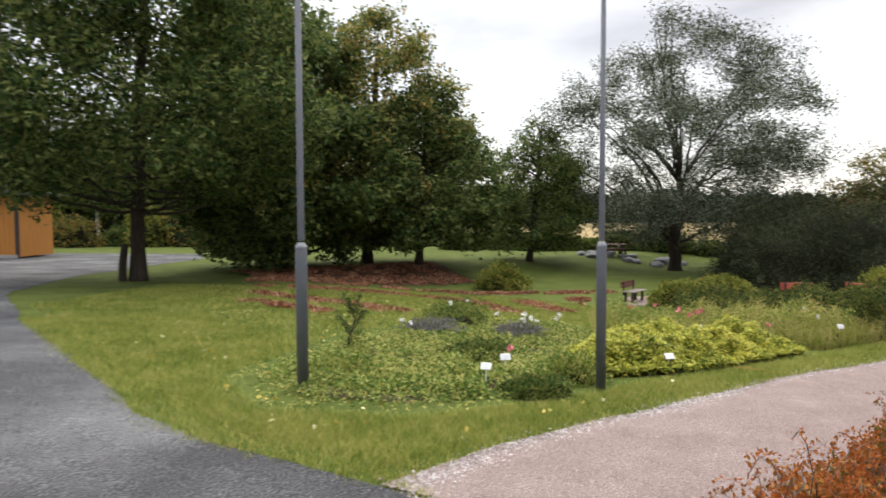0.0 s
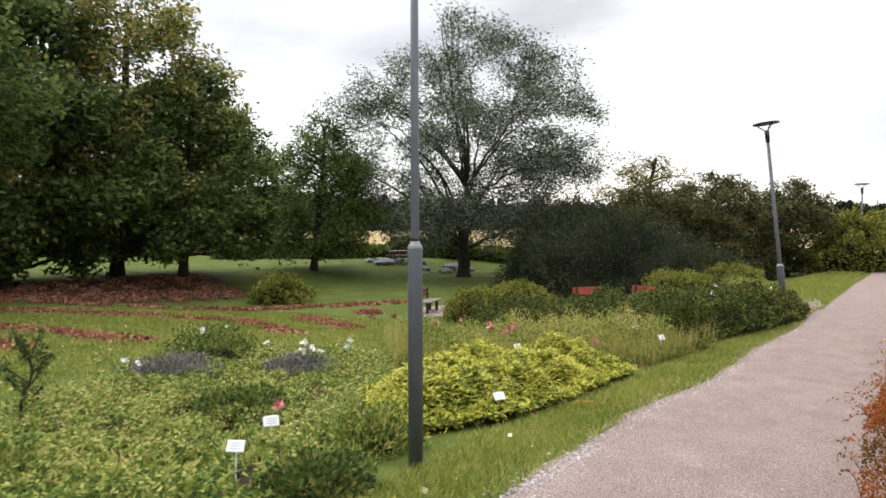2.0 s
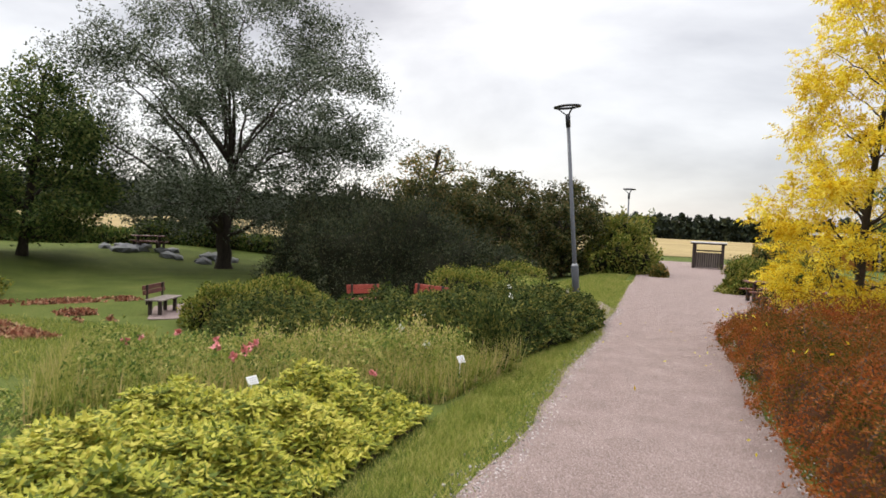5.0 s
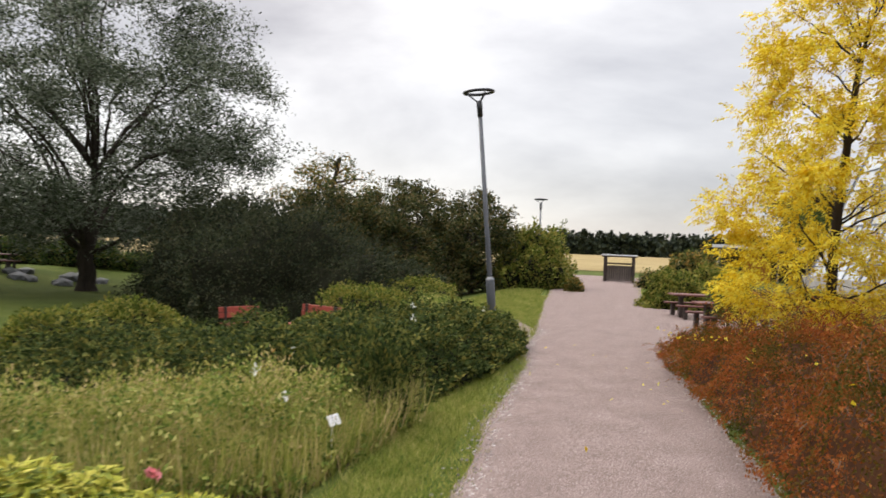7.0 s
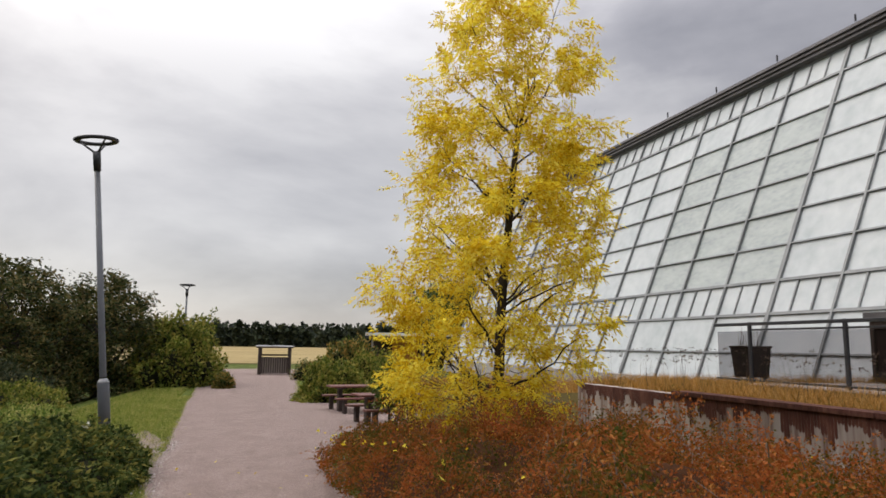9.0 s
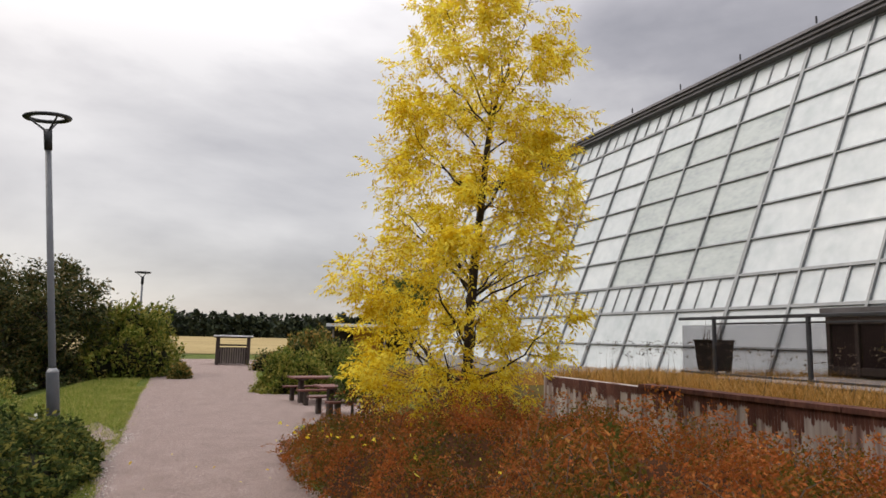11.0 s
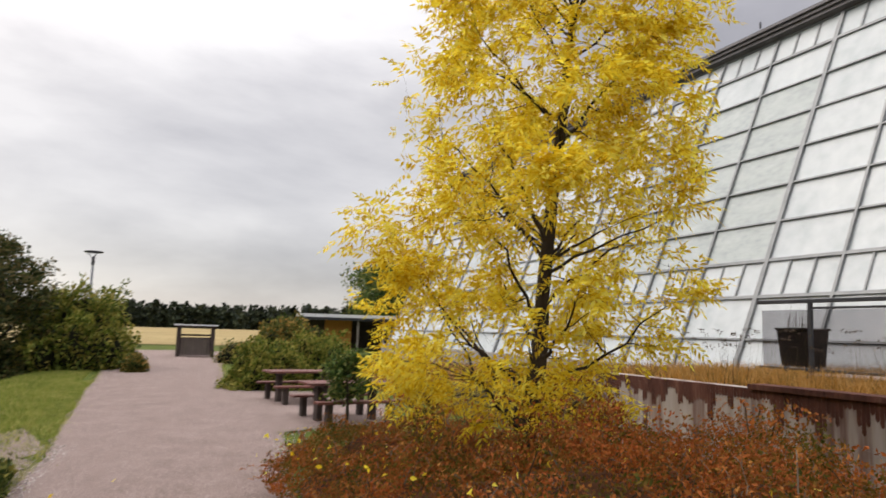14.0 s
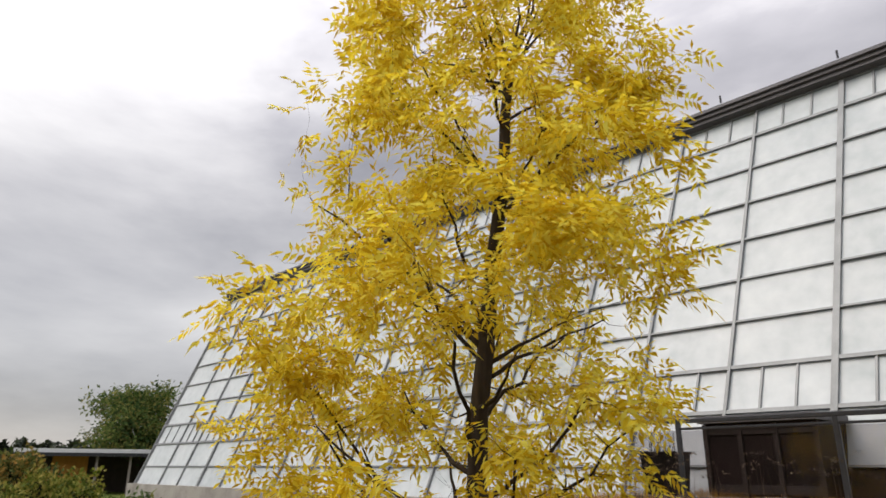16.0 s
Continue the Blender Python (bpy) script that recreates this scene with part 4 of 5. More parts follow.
            nodes.append(line[1:])
            girth.append(rad[1:])
            leafy.append(line if level == 2 else line[m // 2:])
    v, f = merge(wood)
    quick("trunk", v, f, bark, ob, smooth_it=True)
    seg = np.concatenate([np.stack([t[:-1], t[1:]], 1) for t in leafy])
    w = np.linalg.norm(seg[:, 1] - seg[:, 0], axis=1)
    pick = rng.choice(len(seg), n_leaf // clump, p=w / w.sum())
    t = rng.uniform(0, 1, (len(pick), 1))
    heart = seg[pick, 0] * (1 - t) + seg[pick, 1] * t
    heart = heart + np.clip(rng.normal(size=heart.shape), -1.6, 1.6) * spread * 0.45
    pts = np.repeat(heart, clump, 0)
    pts = pts + np.clip(rng.normal(size=pts.shape), -1.7, 1.7) * spread * 0.5 * np.array([1, 1, 0.6])
    if compound:
        mid = np.column_stack([np.interp(pts[:, 2], spine[:, 2], spine[:, 0]), np.interp(pts[:, 2], spine[:, 2], spine[:, 1]), pts[:, 2] - 0.2])
        v, f = pinnate(pts, 0.17, compound, size, size / long, pts - mid)
    else:
        v, f = leaves(pts, size, size / long, 0.1, droop, lay=0.35)
    quick("crown", v, f, leaf, ob)
    return ob


# the yellow tree beside the red hedge
grown(13.27, 12.06, [(0.8, 0.85), (1.15, 1.15), (1.7, 1.38), (2.6, 1.33), (3.6, 1.2), (4.5, 1.08), (5.3, 1.0), (5.9, 0.82), (6.35, 0.45)], [(0, 0, -0.2), (-0.05, -0.06, 1.2), (-0.16, -0.24, 3.0), (-0.2, -0.31, 3.63), (-0.12, -0.36, 4.3)], 0.082, BARK, L_YELLOW, 6600, 0.07,
      "slender ash-like tree in bright yellow autumn leaf", (44, 200, 760), 0.75, 0.03, 0.12, 3.1, 0.11, 4, 0.32, name="yellow_tree", compound=4, hollow=0.15, stout=0.5, low_shift=(-0.04, 0.2))
# trees on the lawn
grown(-12.62, 20.88, [(2.9, 3.4), (4.0, 5.6), (7, 6.6), (11, 5.4), (14.5, 1.4)], [(0, 0, -0.2), (0.1, 0, 4), (0.4, 0.1, 9), (0.3, 0, 13)], 0.26, BARK, L_SHADE, 76000, 0.22, "broad dark green tree beside the asphalt", (44, 200, 420), 0.3, 0.05, 0.16, 2.0, 0.75, 14, 0.2, droop=0.25, stout=0.55)
grown(-10.3, 28.2, [(0.8, 3.2), (2.4, 4.5), (6, 4.8), (9.6, 3.7), (12.4, 1.8), (13.6, 0.5)], [(0, 0, -0.2), (-0.3, 0, 5), (-1.3, 0, 11.4)], 0.3, BARK, L_SHADE, 66000, 0.29, "dense dark green tree with low branches", (40, 150, 280), 0.2, 0.04, 0.16, 2.0, 0.6, 16, 0.3, droop=0.3, stout=0.7)
grown(-7.55, 31.9, [(1.2, 3.2), (3.5, 4.4), (7, 4.7), (9.6, 3.5), (11.4, 1.8), (12.3, 0.5)], [(0, 0, -0.2), (0.2, 0, 4), (0.6, 0, 10.5)], 0.26, BARK, L_TREE, 30000, 0.22, "tall green tree turning brown and yellow", (34, 130, 260), 0.3, 0.04, 0.14, 2.0, 0.52, 14, 0.42, droop=0.25, stout=0.7)
grown(-4.93, 31.5, [(1.1, 3.1), (3.0, 3.9), (5.5, 3.1), (7.4, 1.7), (8.7, 0.4)], [(0, 0, -0.2), (0.3, 0, 4), (0.5, 0, 8)], 0.2, BARK, L_SHADE, 36000, 0.24, "spreading dark green tree on the lawn", (34, 120, 220), 0.3, 0.04, 0.14, 2.0, 0.52, 14, 0.42, droop=0.25, stout=0.7)
grown(0.2, 35.9, [(0.8, 2.1), (2.4, 2.9), (4.4, 2.5), (6.2, 1.4), (7.7, 0.3)], [(0, 0, -0.2), (0.3, 0, 3), (0.6, 0, 6.6)], 0.19, BARK, L_SHADE, 26000, 0.17, "small round-crowned green tree on the lawn", (28, 110, 300), 0.45, 0.04, 0.08, 2.0, 0.45, 10, 0.35, droop=0.2)
grown(7.85, 37.0, [(1.7, 4.2), (3.6, 5.6), (6.3, 6.8), (8.8, 6.3), (11.0, 4.7), (12.6, 2.6), (13.6, 0.9)], [(0, 0, -0.2), (0.0, 0, 2.0), (0.1, 0, 3.4), (0.15, 0, 4.6)], 0.36, BARK, L_WILLOW, 100000, 0.165, "large airy silver-leaved willow on the lawn", (30, 240, 800), 0.95, 0.08, 0.10, 2.8, 0.5, 12, 0.42, name="willow", hollow=0.2, droop=0.05, stout=0.62)
stump = thing("old_stump", -13.0, 20.6, None, 10, "dark leaning stump beside the tree", "stump")
v, f = tube([(0, 0, -0.1), (0.02, 0, 0.6), (0.1, 0.02, 1.25), (0.1, 0.02, 1.27)], [0.14, 0.13, 0.12, 0.0], 9)
quick("trunk", v, f, BARK, stump)
# woods behind the asphalt and the lawn
for x, y, h in ((-46, 52, 13), (-40, 56, 12), (-34, 55, 14), (-27, 58, 13), (-21, 56, 12), (-14, 60, 13), (-52, 44, 13), (-8, 62, 11)):
    tree(x, y, h, 4.4, 2.0, BIRCH, L_TURN if x % 2 else L_MID, 9000, 0.42, "birch at the edge of the wood with a white trunk", (rng.uniform(-0.5, 0.5), 0), 0.17, 26, 0.6, 0.0, 0.6, z=0, twigs=4, name="birch")
tree(57.5, 34.0, 6.4, 3.6, 1.0, BARK, L_MID, 14000, 0.3, "round green tree behind the low building", (0, 0), 0.2, 30, 0.5, 0.0, 0.5, z=0)


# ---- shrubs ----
def shrub(x, y, rx, ry, h, leaf, n, size, label, turn=0.0, name="shrub", core=SHADE_CORE, z=None, rough=0.22, flat=0.55, long=1.9, category="shrub", up=0.25, group="", loose=0.12, heart=0.86):
    """A leafy mound: many leaves in an uneven shell over a heart coloured like inner shade."""
    ob = thing(name, x, y, z, turn, label, category, group)
    a, b = 26, 9
    sd = x * 1.3 + y * 0.7

    def shell(u, th):
        el = u * math.pi / 2
        r = 1 + rough * noise.noise((math.cos(th) * 1.8 + sd, math.sin(th) * 1.8, u * 2.5)) + rough * 0.7 * noise.noise((math.cos(th) * 5 + sd, math.sin(th) * 5, u * 6 + sd))
        return math.cos(el) ** flat * r, math.sin(el) ** 0.9 * r

    vs = []
    for i in range(b):
        for j in range(a):
            c, s = shell(i / (b - 1) * 0.98, j / a * 2 * math.pi)
            th = j / a * 2 * math.pi
            vs.append((rx * heart * c * math.cos(th), ry * heart * c * math.sin(th), h * heart * s - 0.05))
    fs = [(i * a + j, i * a + (j + 1) % a, (i + 1) * a + (j + 1) % a, (i + 1) * a + j) for i in range(b - 1) for j in range(a)]
    quick("shade_heart", vs, fs, core, ob)
    us, ths = rng.uniform(0, 1, n) ** 1.15, rng.uniform(0, 2 * math.pi, n)
    k = np.array([shell(u, t) for u, t in zip(us, ths)])
    depth = 1 - np.abs(rng.normal(size=n)) * loose + 0.05
    pts = np.column_stack([rx * k[:, 0] * np.cos(ths) * depth, ry * k[:, 0] * np.sin(ths) * depth, h * k[:, 1] * depth])
    v, f = leaves(pts, size, size / long, up, 0.0, pts * np.array([1, 1, 1.2]))
    quick("foliage", v, f, leaf, ob)
    return ob


def at(k, p):
    """Plan place from its run along the path and its distance across it."""
    return DX * k + DY * p, DY * k - DX * p


# dark evergreen masses beyond the rose bed
grown(17.6, 37.2, [(0.8, 3.4), (2.5, 3.6), (4.2, 2.8), (5.4, 1.9), (6.6, 0.5)], [(0, 0, -0.2), (0.2, 0, 3), (0.9, 0, 6.3)], 0.2, BARK, L_TURN, 18000, 0.17, "ragged olive conifer among the bushes", (26, 90, 260), 0.4, 0.06, 0.05, 2.2, 0.4, 9, 0.5)
for x, y, r, h in ((15.8, 33.0, 2.4, 4.5), (19.5, 31.8, 2.3, 4.9), (22.3, 31.4, 2.1, 4.4), (20.9, 36.2, 2.8, 5.4)):
    grown(x, y, [(0.15, r * 0.9), (h * 0.3, r * 1.05), (h * 0.65, r * 0.95), (h * 0.88, r * 0.6), (h, r * 0.2)], [(0, 0, -0.2), (0.05, 0, 0.5), (0.1, 0.1, h * 0.5)], 0.12, BARK, L_FRUIT, 19000, 0.165, "dark olive fruit shrub with a feathery outline", (22, 90, 260), 1.0, 0.08, 0.0, 2.2, 0.3, 8, 0.4, name="shrub", category="shrub")
shrub(10.4, 29.8, 2.4, 2.2, 2.8, L_YEW, 20000, 0.11, "dark evergreen bush behind the lawn", rough=0.42, flat=0.75, long=2.4, loose=0.16)
shrub(12.1, 27.3, 3.5, 2.7, 2.6, L_YEW, 34000, 0.10, "wide dark evergreen bush on the lawn", rough=0.42, flat=0.75, long=2.4, loose=0.16)
shrub(15.0, 26.6, 2.0, 1.8, 1.5, L_YEW, 12000, 0.11, "low dark evergreen bush on the lawn", 20, rough=0.4, flat=0.75)
shrub(12.0, 32.2, 2.4, 2.0, 3.3, L_YEW, 12000, 0.14, "tall dark bush at the back", rough=0.35)
shrub(24.3, 29.7, 1.5, 1.5, 2.2, L_GLOBE, 9000, 0.16, "yellowing fruit shrub beside the path", rough=0.5)
shrub(-0.5, 26.7, 0.95, 0.8, 0.8, L_GLOBE, 4500, 0.12, "round green shrub on the lawn", rough=0.5, flat=0.7, loose=0.2, heart=0.7)
for x, y, r, h in ((5.3, 21.0, 0.9, 0.8), (6.7, 21.7, 1.0, 0.9), (11.75, 21.95, 1.05, 1.05), (13.4, 23.6, 0.9, 0.8), (15.2, 24.8, 1.3, 1.0), (9.9, 20.1, 0.55, 0.62)):
    shrub(x, y, r, r * 0.9, h, L_GLOBE, 5500, 0.085, "rounded olive-green shrub behind the bed", name="globe_shrub", group="olive shrubs")
# undergrowth along the wood's edge beyond the asphalt
for i in range(15):
    shrub(-50 + i * 2.9, 45 + i * 0.55 + math.sin(i * 2.3), 2.0, 1.5, 2.0 + 0.8 * math.sin(i * 1.9), (L_MID, L_GLOBE, L_TURN)[i % 3], 2600, 0.24, "rough shrub at the wood's edge", name="edge_shrub", group="undergrowth at the wood", rough=0.45)
# low hedge far across the lawn
for i in range(9):
    x = -4.5 + i * 2.6
    shrub(x, 45.5 + 0.6 * math.sin(i * 2.1), 1.7, 1.0, 0.95 + 0.3 * math.sin(i * 1.7), L_MID, 2200, 0.2, "low hedge shrub before the field", name="hedge_shrub", group="hedge before the field")
tree(-1.5, 9.4, 0.75, 0.16, 0.1, BARK, L_MID, 700, 0.05, "slender leafy seedling in the ground cover", (0, 0), 0.002, 10, 0.8, 0, 0.03, twigs=2, name="seedling", stout=0.3)
# by the picnic place
shrub(22.0, 20.7, 1.0, 0.9, 0.95, L_GLOBE, 8000, 0.10, "bright green shrub beside the picnic tables", rough=0.35)
shrub(23.9, 20.5, 1.0, 0.9, 1.1, L_GLOBE, 6000, 0.11, "browning shrub beside the picnic tables", rough=0.45)
shrub(25.4, 22.3, 0.9, 0.9, 1.5, L_TURN, 6000, 0.13, "tall browning shrub behind the picnic tables", rough=0.45)
tree(17.15, 15.85, 1.15, 0.42, 0.4, BARK, L_MID, 1800, 0.085, "small green sapling beside the picnic table", (0, 0), 0.02, 14, 0.5, 0, 0.07, twigs=3, name="sapling")
for k, p, r, h in ((36, -2.7, 0.32, 0.4), (38.5, -3.0, 0.4, 0.45), (42, 1.2, 0.9, 0.8), (45, 4.0, 1.4, 0.9)):
    shrub(*at(k, p), r, r, h, L_TURN, 1800, 0.1, "small rough brown shrub at the field's edge", rough=0.5, name="field_shrub")


# ---- beds and the red hedge ----
def bed(name, poly, h, leaf, n, size, label, category, edge=0.5, long=1.6, up=0.2, low=0.15, lumps=1.6, shape=None, base=None, amp=0.4, gaps=-9.0, thin=0.0, lay=0.0, depth=0.55):
    """A planted area: leaves that fill an uneven layer, rounded off at its edges. Uncountable."""
    q, dist = scatter(poly, n)
    ht = h * (0.35 + 0.65 * smooth(0, edge, dist)) * (1 + amp * bumps(q, lumps, 3) + amp * 0.6 * bumps(q, lumps * 3.3, 8))
    if shape is not None:
        ht = ht * shape(q)
    keep = bumps(q, lumps * 1.4, 21) + 0.5 * bumps(q, lumps * 4, 4) > gaps
    if thin:
        keep &= rng.uniform(0, 1, n) < 0.04 + smooth(0, thin, dist)
    q, ht = q[keep], ht[keep]
    lift = low + (1 - low) * rng.uniform(0, 1, len(q)) ** depth
    z = (lie(q[:, 0], q[:, 1]) if base is None else base) + ht * lift
    v, f = leaves(np.column_stack([q, z]), size, size / long, up, lay=lay)
    ob = quick(name, v, f, leaf)
    return tagged(ob, label, category, kind="stuff")


def mound(name, poly, h, material, label, n=60, edge=0.6, base=None, kind="structure", shape=None, lumps=1.6, amp=0.35):
    """The heart under a bed, its inner shade painted as dark colour, or the bed's soil."""
    poly = np.asarray(poly, float)
    lo, hi = poly.min(0), poly.max(0)
    xs, ys = np.linspace(lo[0], hi[0], n), np.linspace(lo[1], hi[1], n)
    q = np.array([(a, b) for b in ys for a in xs])
    ins = inside(poly, q[:, 0], q[:, 1])
    dist = np.full(len(q), 1e9)
    for a, b in zip(poly, np.roll(poly, -1, 0)):
        t = np.clip(((q - a) @ (b - a)) / ((b - a) @ (b - a)), 0, 1)
        dist = np.minimum(dist, np.linalg.norm(q - a - t[:, None] * (b - a), axis=1))
    mul = 1.0 if shape is None else shape(q)
    ht = np.where(ins, mul * h * smooth(0, edge, dist) * (1 + amp * bumps(q, lumps, 3)), 0) + 0.012
    z = (lie(q[:, 0], q[:, 1]) if base is None else base) + ht
    f = [(i * n + j, i * n + j + 1, (i + 1) * n + j + 1, (i + 1) * n + j) for i in range(n - 1) for j in range(n - 1) if ins[i * n + j] and ins[i * n + j + 1] and ins[(i + 1) * n + j] and ins[(i + 1) * n + j + 1]]
    ob = quick(name, np.column_stack([q, z]), f, material)
    return tagged(ob, label, "soil", kind=kind)


HEDGE = [at(6.0, -1.1), at(9.0, -1.36), at(13.5, -1.42), at(17.8, -1.42), at(19.9, -1.36), at(20.95, -0.6), at(20.9, 0.8), at(19.8, 1.7), at(17, 2.2), at(12, 2.5), at(6, 2.5)]
HEART = [at(6.0, -0.85), at(9.0, -1.1), at(13.5, -1.15), at(17.8, -1.15), at(19.7, -1.1), at(20.6, -0.4), at(20.6, 0.7), at(19.6, 1.5), at(17, 2.0), at(12, 2.3), at(6, 2.3)]


def hedge_top(q):
    """The hedge stands higher near the wall and runs down to its far end."""
    k = DX * q[:, 0] + DY * q[:, 1]
    p = DY * q[:, 0] - DX * q[:, 1]
    return (1.11 - 0.52 * smooth(14.8, 19.3, k)) * (0.96 + 0.06 * smooth(-0.6, 0.6, p) - 0.15 * smooth(0.9, 2.2, p))


def bed_top(q):
    return (1.0 + 0.75 * np.maximum(0, -lie(q[:, 0], q[:, 1]))) * (1 - 0.4 * smooth(17.2, 20.2, q[:, 1] + 0.1 * q[:, 0] - 0.9))


# dark sheet under the leaves; its colour supplies the shade of the hedge's hollows
mound("hedge_shade_heart", HEART, 0.62, SHADE_CORE_RED, "dark red-brown heart painting the shade inside the red hedge", 150, 0.45, shape=hedge_top, lumps=1.0, amp=0.75)
bed("red_hedge", HEDGE, 0.84, L_RED, 200000, 0.028, "low spreading hedge of rust-red autumn barberry", "hedge", 0.45, 1.8, 0.25, 0.45, 1.0, shape=hedge_top, amp=0.75, depth=0.34)
RED0 = [at(3.6, -0.65), at(6.1, -1.0), at(6.1, 2.0), at(3.2, 1.6)]
# same painted shade below the red shrubs
mound("hedge_shade_heart", RED0, 0.5, SHADE_CORE_RED, "dark red-brown heart painting the shade inside the red shrubs", 50, 0.4)
bed("red_shrubs", RED0, 0.66, L_RED, 36000, 0.035, "rust-red barberry shrubs beside the path", "hedge", 0.4, 1.8, 0.3, 0.35, 1.1)


def sprays(points, reach, rise, n, leaf_len):
    """Arching leafy shoots: a thin bent stem each and n leaves along it. Two lots of verts, faces."""
    m = len(points)
    a = rng.uniform(0, 2 * np.pi, m)
    ln = reach * rng.uniform(0.5, 1.25, m)
    out = np.stack([np.cos(a), np.sin(a)], 1) * ln[:, None]
    up = rise * rng.uniform(0.4, 1.2, m)

    def along(t):
        return points[:, None] + np.concatenate([out[:, None] * t[None, :, None], (up[:, None] * (2.4 * t - 1.9 * t * t)[None])[..., None]], 2)

    stem = along(np.array([0.0, 0.35, 0.7, 1.0]))
    side = np.stack([-np.sin(a), np.cos(a), np.zeros(m)], 1)[:, None] * 0.003
    sv = np.stack([stem - side, stem + side], 2).reshape(-1, 3)
    b = (np.arange(m) * 8)[:, None] + np.arange(3)[None] * 2
    sf = np.stack([b, b + 1, b + 3, b + 2], -1).reshape(-1, 4)
    pts = along(np.linspace(0.15, 1.0, n)).reshape(-1, 3) + rng.normal(size=(m * n, 3)) * 0.006
    return (sv, sf), leaves(pts, leaf_len, leaf_len / 1.9, 0.25)


q_, d_ = scatter(HEDGE, 3600)
top_ = 0.84 * (0.35 + 0.65 * smooth(0, 0.45, d_)) * hedge_top(q_) * (1 + 0.75 * bumps(q_, 1.0, 3) + 0.45 * bumps(q_, 3.3, 8)) * rng.uniform(0.72, 0.98, len(q_))
stems, lv = sprays(np.column_stack([q_, lie(q_[:, 0], q_[:, 1]) + top_]), 0.26, 0.17, 18, 0.026)
tagged(quick("hedge_sprays", *lv, L_RED_SPRAY), "arching rust-red sprays on the hedge", "hedge", kind="stuff")
tagged(quick("hedge_twigs", *stems, SEED), "thin bare twigs in the hedge", "hedge", kind="stuff")
q_, d_ = scatter(RED0, 700)
top_ = 0.66 * (0.35 + 0.65 * smooth(0, 0.4, d_)) * (1 + 0.4 * bumps(q_, 1.1, 3)) * rng.uniform(0.72, 0.98, len(q_))
stems, lv = sprays(np.column_stack([q_, lie(q_[:, 0], q_[:, 1]) + top_]), 0.28, 0.22, 16, 0.03)
tagged(quick("shrub_sprays", *lv, L_RED_SPRAY), "arching rust-red sprays on the shrubs", "hedge", kind="stuff")
tagged(quick("shrub_twigs", *stems, SEED), "thin bare twigs in the red shrubs", "hedge", kind="stuff")
q_ = np.concatenate([np.array([13.0, 12.2]) + rng.normal(size=(150, 2)) * 1.7, resample(PATH_R, 400)[60:200:2] + rng.normal(size=(70, 2)) * 0.22])
p_ = DY * q_[:, 0] - DX * q_[:, 1]
on = inside(HEDGE, q_[:, 0], q_[:, 1])
z_ = lie(q_[:, 0], q_[:, 1]) + np.where(on, 0.86 * hedge_top(q_) * 0.98, 0.05)
v, f = leaves(np.column_stack([q_, z_])[p_ < 2.6], 0.05, 0.026, 0.0)
tagged(quick("fallen_yellow_leaves", v, f, L_YELLOW), "fallen yellow leaves on the hedge and gravel", "fallen leaves", kind="stuff")
for k, p, h in ((11.6, 1.1, 0.5), (12.4, 1.7, 0.62), (9.8, 0.2, 0.45), (14.2, 1.9, 0.5)):
    x, y = at(k, p)
    dead = thing("dead_twig", x, y, gz(x, y) + 0.5, rng.uniform(0, 360), "pale dry forked twig standing in the hedge", "twig", "dead twigs in the hedge")
    for a_, b_ in (((0, 0, -0.3), (0.05, 0.02, h)), ((0.02, 0, h * 0.3), (0.2, 0.05, h * 0.8)), ((0.02, 0, h * 0.5), (-0.12, 0.08, h * 0.95))):
        v, f = tube(bent(np.array(a_), np.array(b_), 0.06, 5), np.linspace(0.007, 0.003, 5), 5)
        quick("stem", v, f, WOOD_GREY, dead)
TOPG = [at(-5, 3.35), at(20.5, 3.35), at(20.5, 5.0), at(-5, 5.0)]
q_, d_ = scatter(TOPG, 34000)
v, f = blades(np.column_stack([q_, np.full(len(q_), 1.0)]), 0.24, 0.012, 0.5)
tagged(quick("dry_terrace_grass", v, f, L_DRY), "tawny dry grass on the terrace", "grass", kind="stuff")
q_, d_ = scatter([at(2, 3.4), at(20.5, 3.4), at(20.5, 4.9), at(2, 4.9)], 420)
v, f = blades(np.column_stack([q_, np.full(len(q_), 1.02)]), 0.62, 0.007, 0.1)
tagged(quick("seed_stalks", v, f, SEED), "dark dry seed stalks on the terrace", "dry stalks", kind="stuff")
pt = np.repeat(np.column_stack([q_, 1.02 + rng.uniform(0.42, 0.66, len(q_))]), 7, 0)
v, f = leaves(pt + rng.normal(size=pt.shape) * np.array([0.02, 0.02, 0.008]), 0.022, 0.018, 0.1)
tagged(quick("seed_heads", v, f, SEED), "dark flat seed heads on the terrace", "dry stalks", kind="stuff")
TOPG2 = [at(20.6, 3.4), at(28, 3.4), at(28, 11), at(20.6, 11)]
q_, d_ = scatter(TOPG2, 22000)
v, f = blades(np.column_stack([q_, 0.86 - 0.075 * np.maximum(0, DX * q_[:, 0] + DY * q_[:, 1] - 20.7)]), 0.34, 0.016, 0.4)
tagged(quick("bank_grass", v, f, L_DRY), "rough dry grass on the bank", "grass", kind="stuff")

q_, d_ = scatter([at(23, 3.0), at(42, 3.0), at(42, 14), at(27, 14)], 18000)
v, f = blades(np.column_stack([q_, lie(q_[:, 0], q_[:, 1])]), 0.32, 0.02, 0.4)
tagged(quick("rough_grass", v, f, L_DRY), "rough dry grass beyond the terrace", "grass", kind="stuff")
LIME = [(1.85, 8.35), (2.95, 8.77), (3.92, 9.58), (5.5, 11.25), (5.4, 11.75), (4.6, 11.95), (3.4, 11.75), (2.4, 11.25), (1.7, 10.0)]
mound("bed_soil", LIME, 0.18, SOIL, "shaded soil and stems under the lime-leaved bed", 60, 0.5)
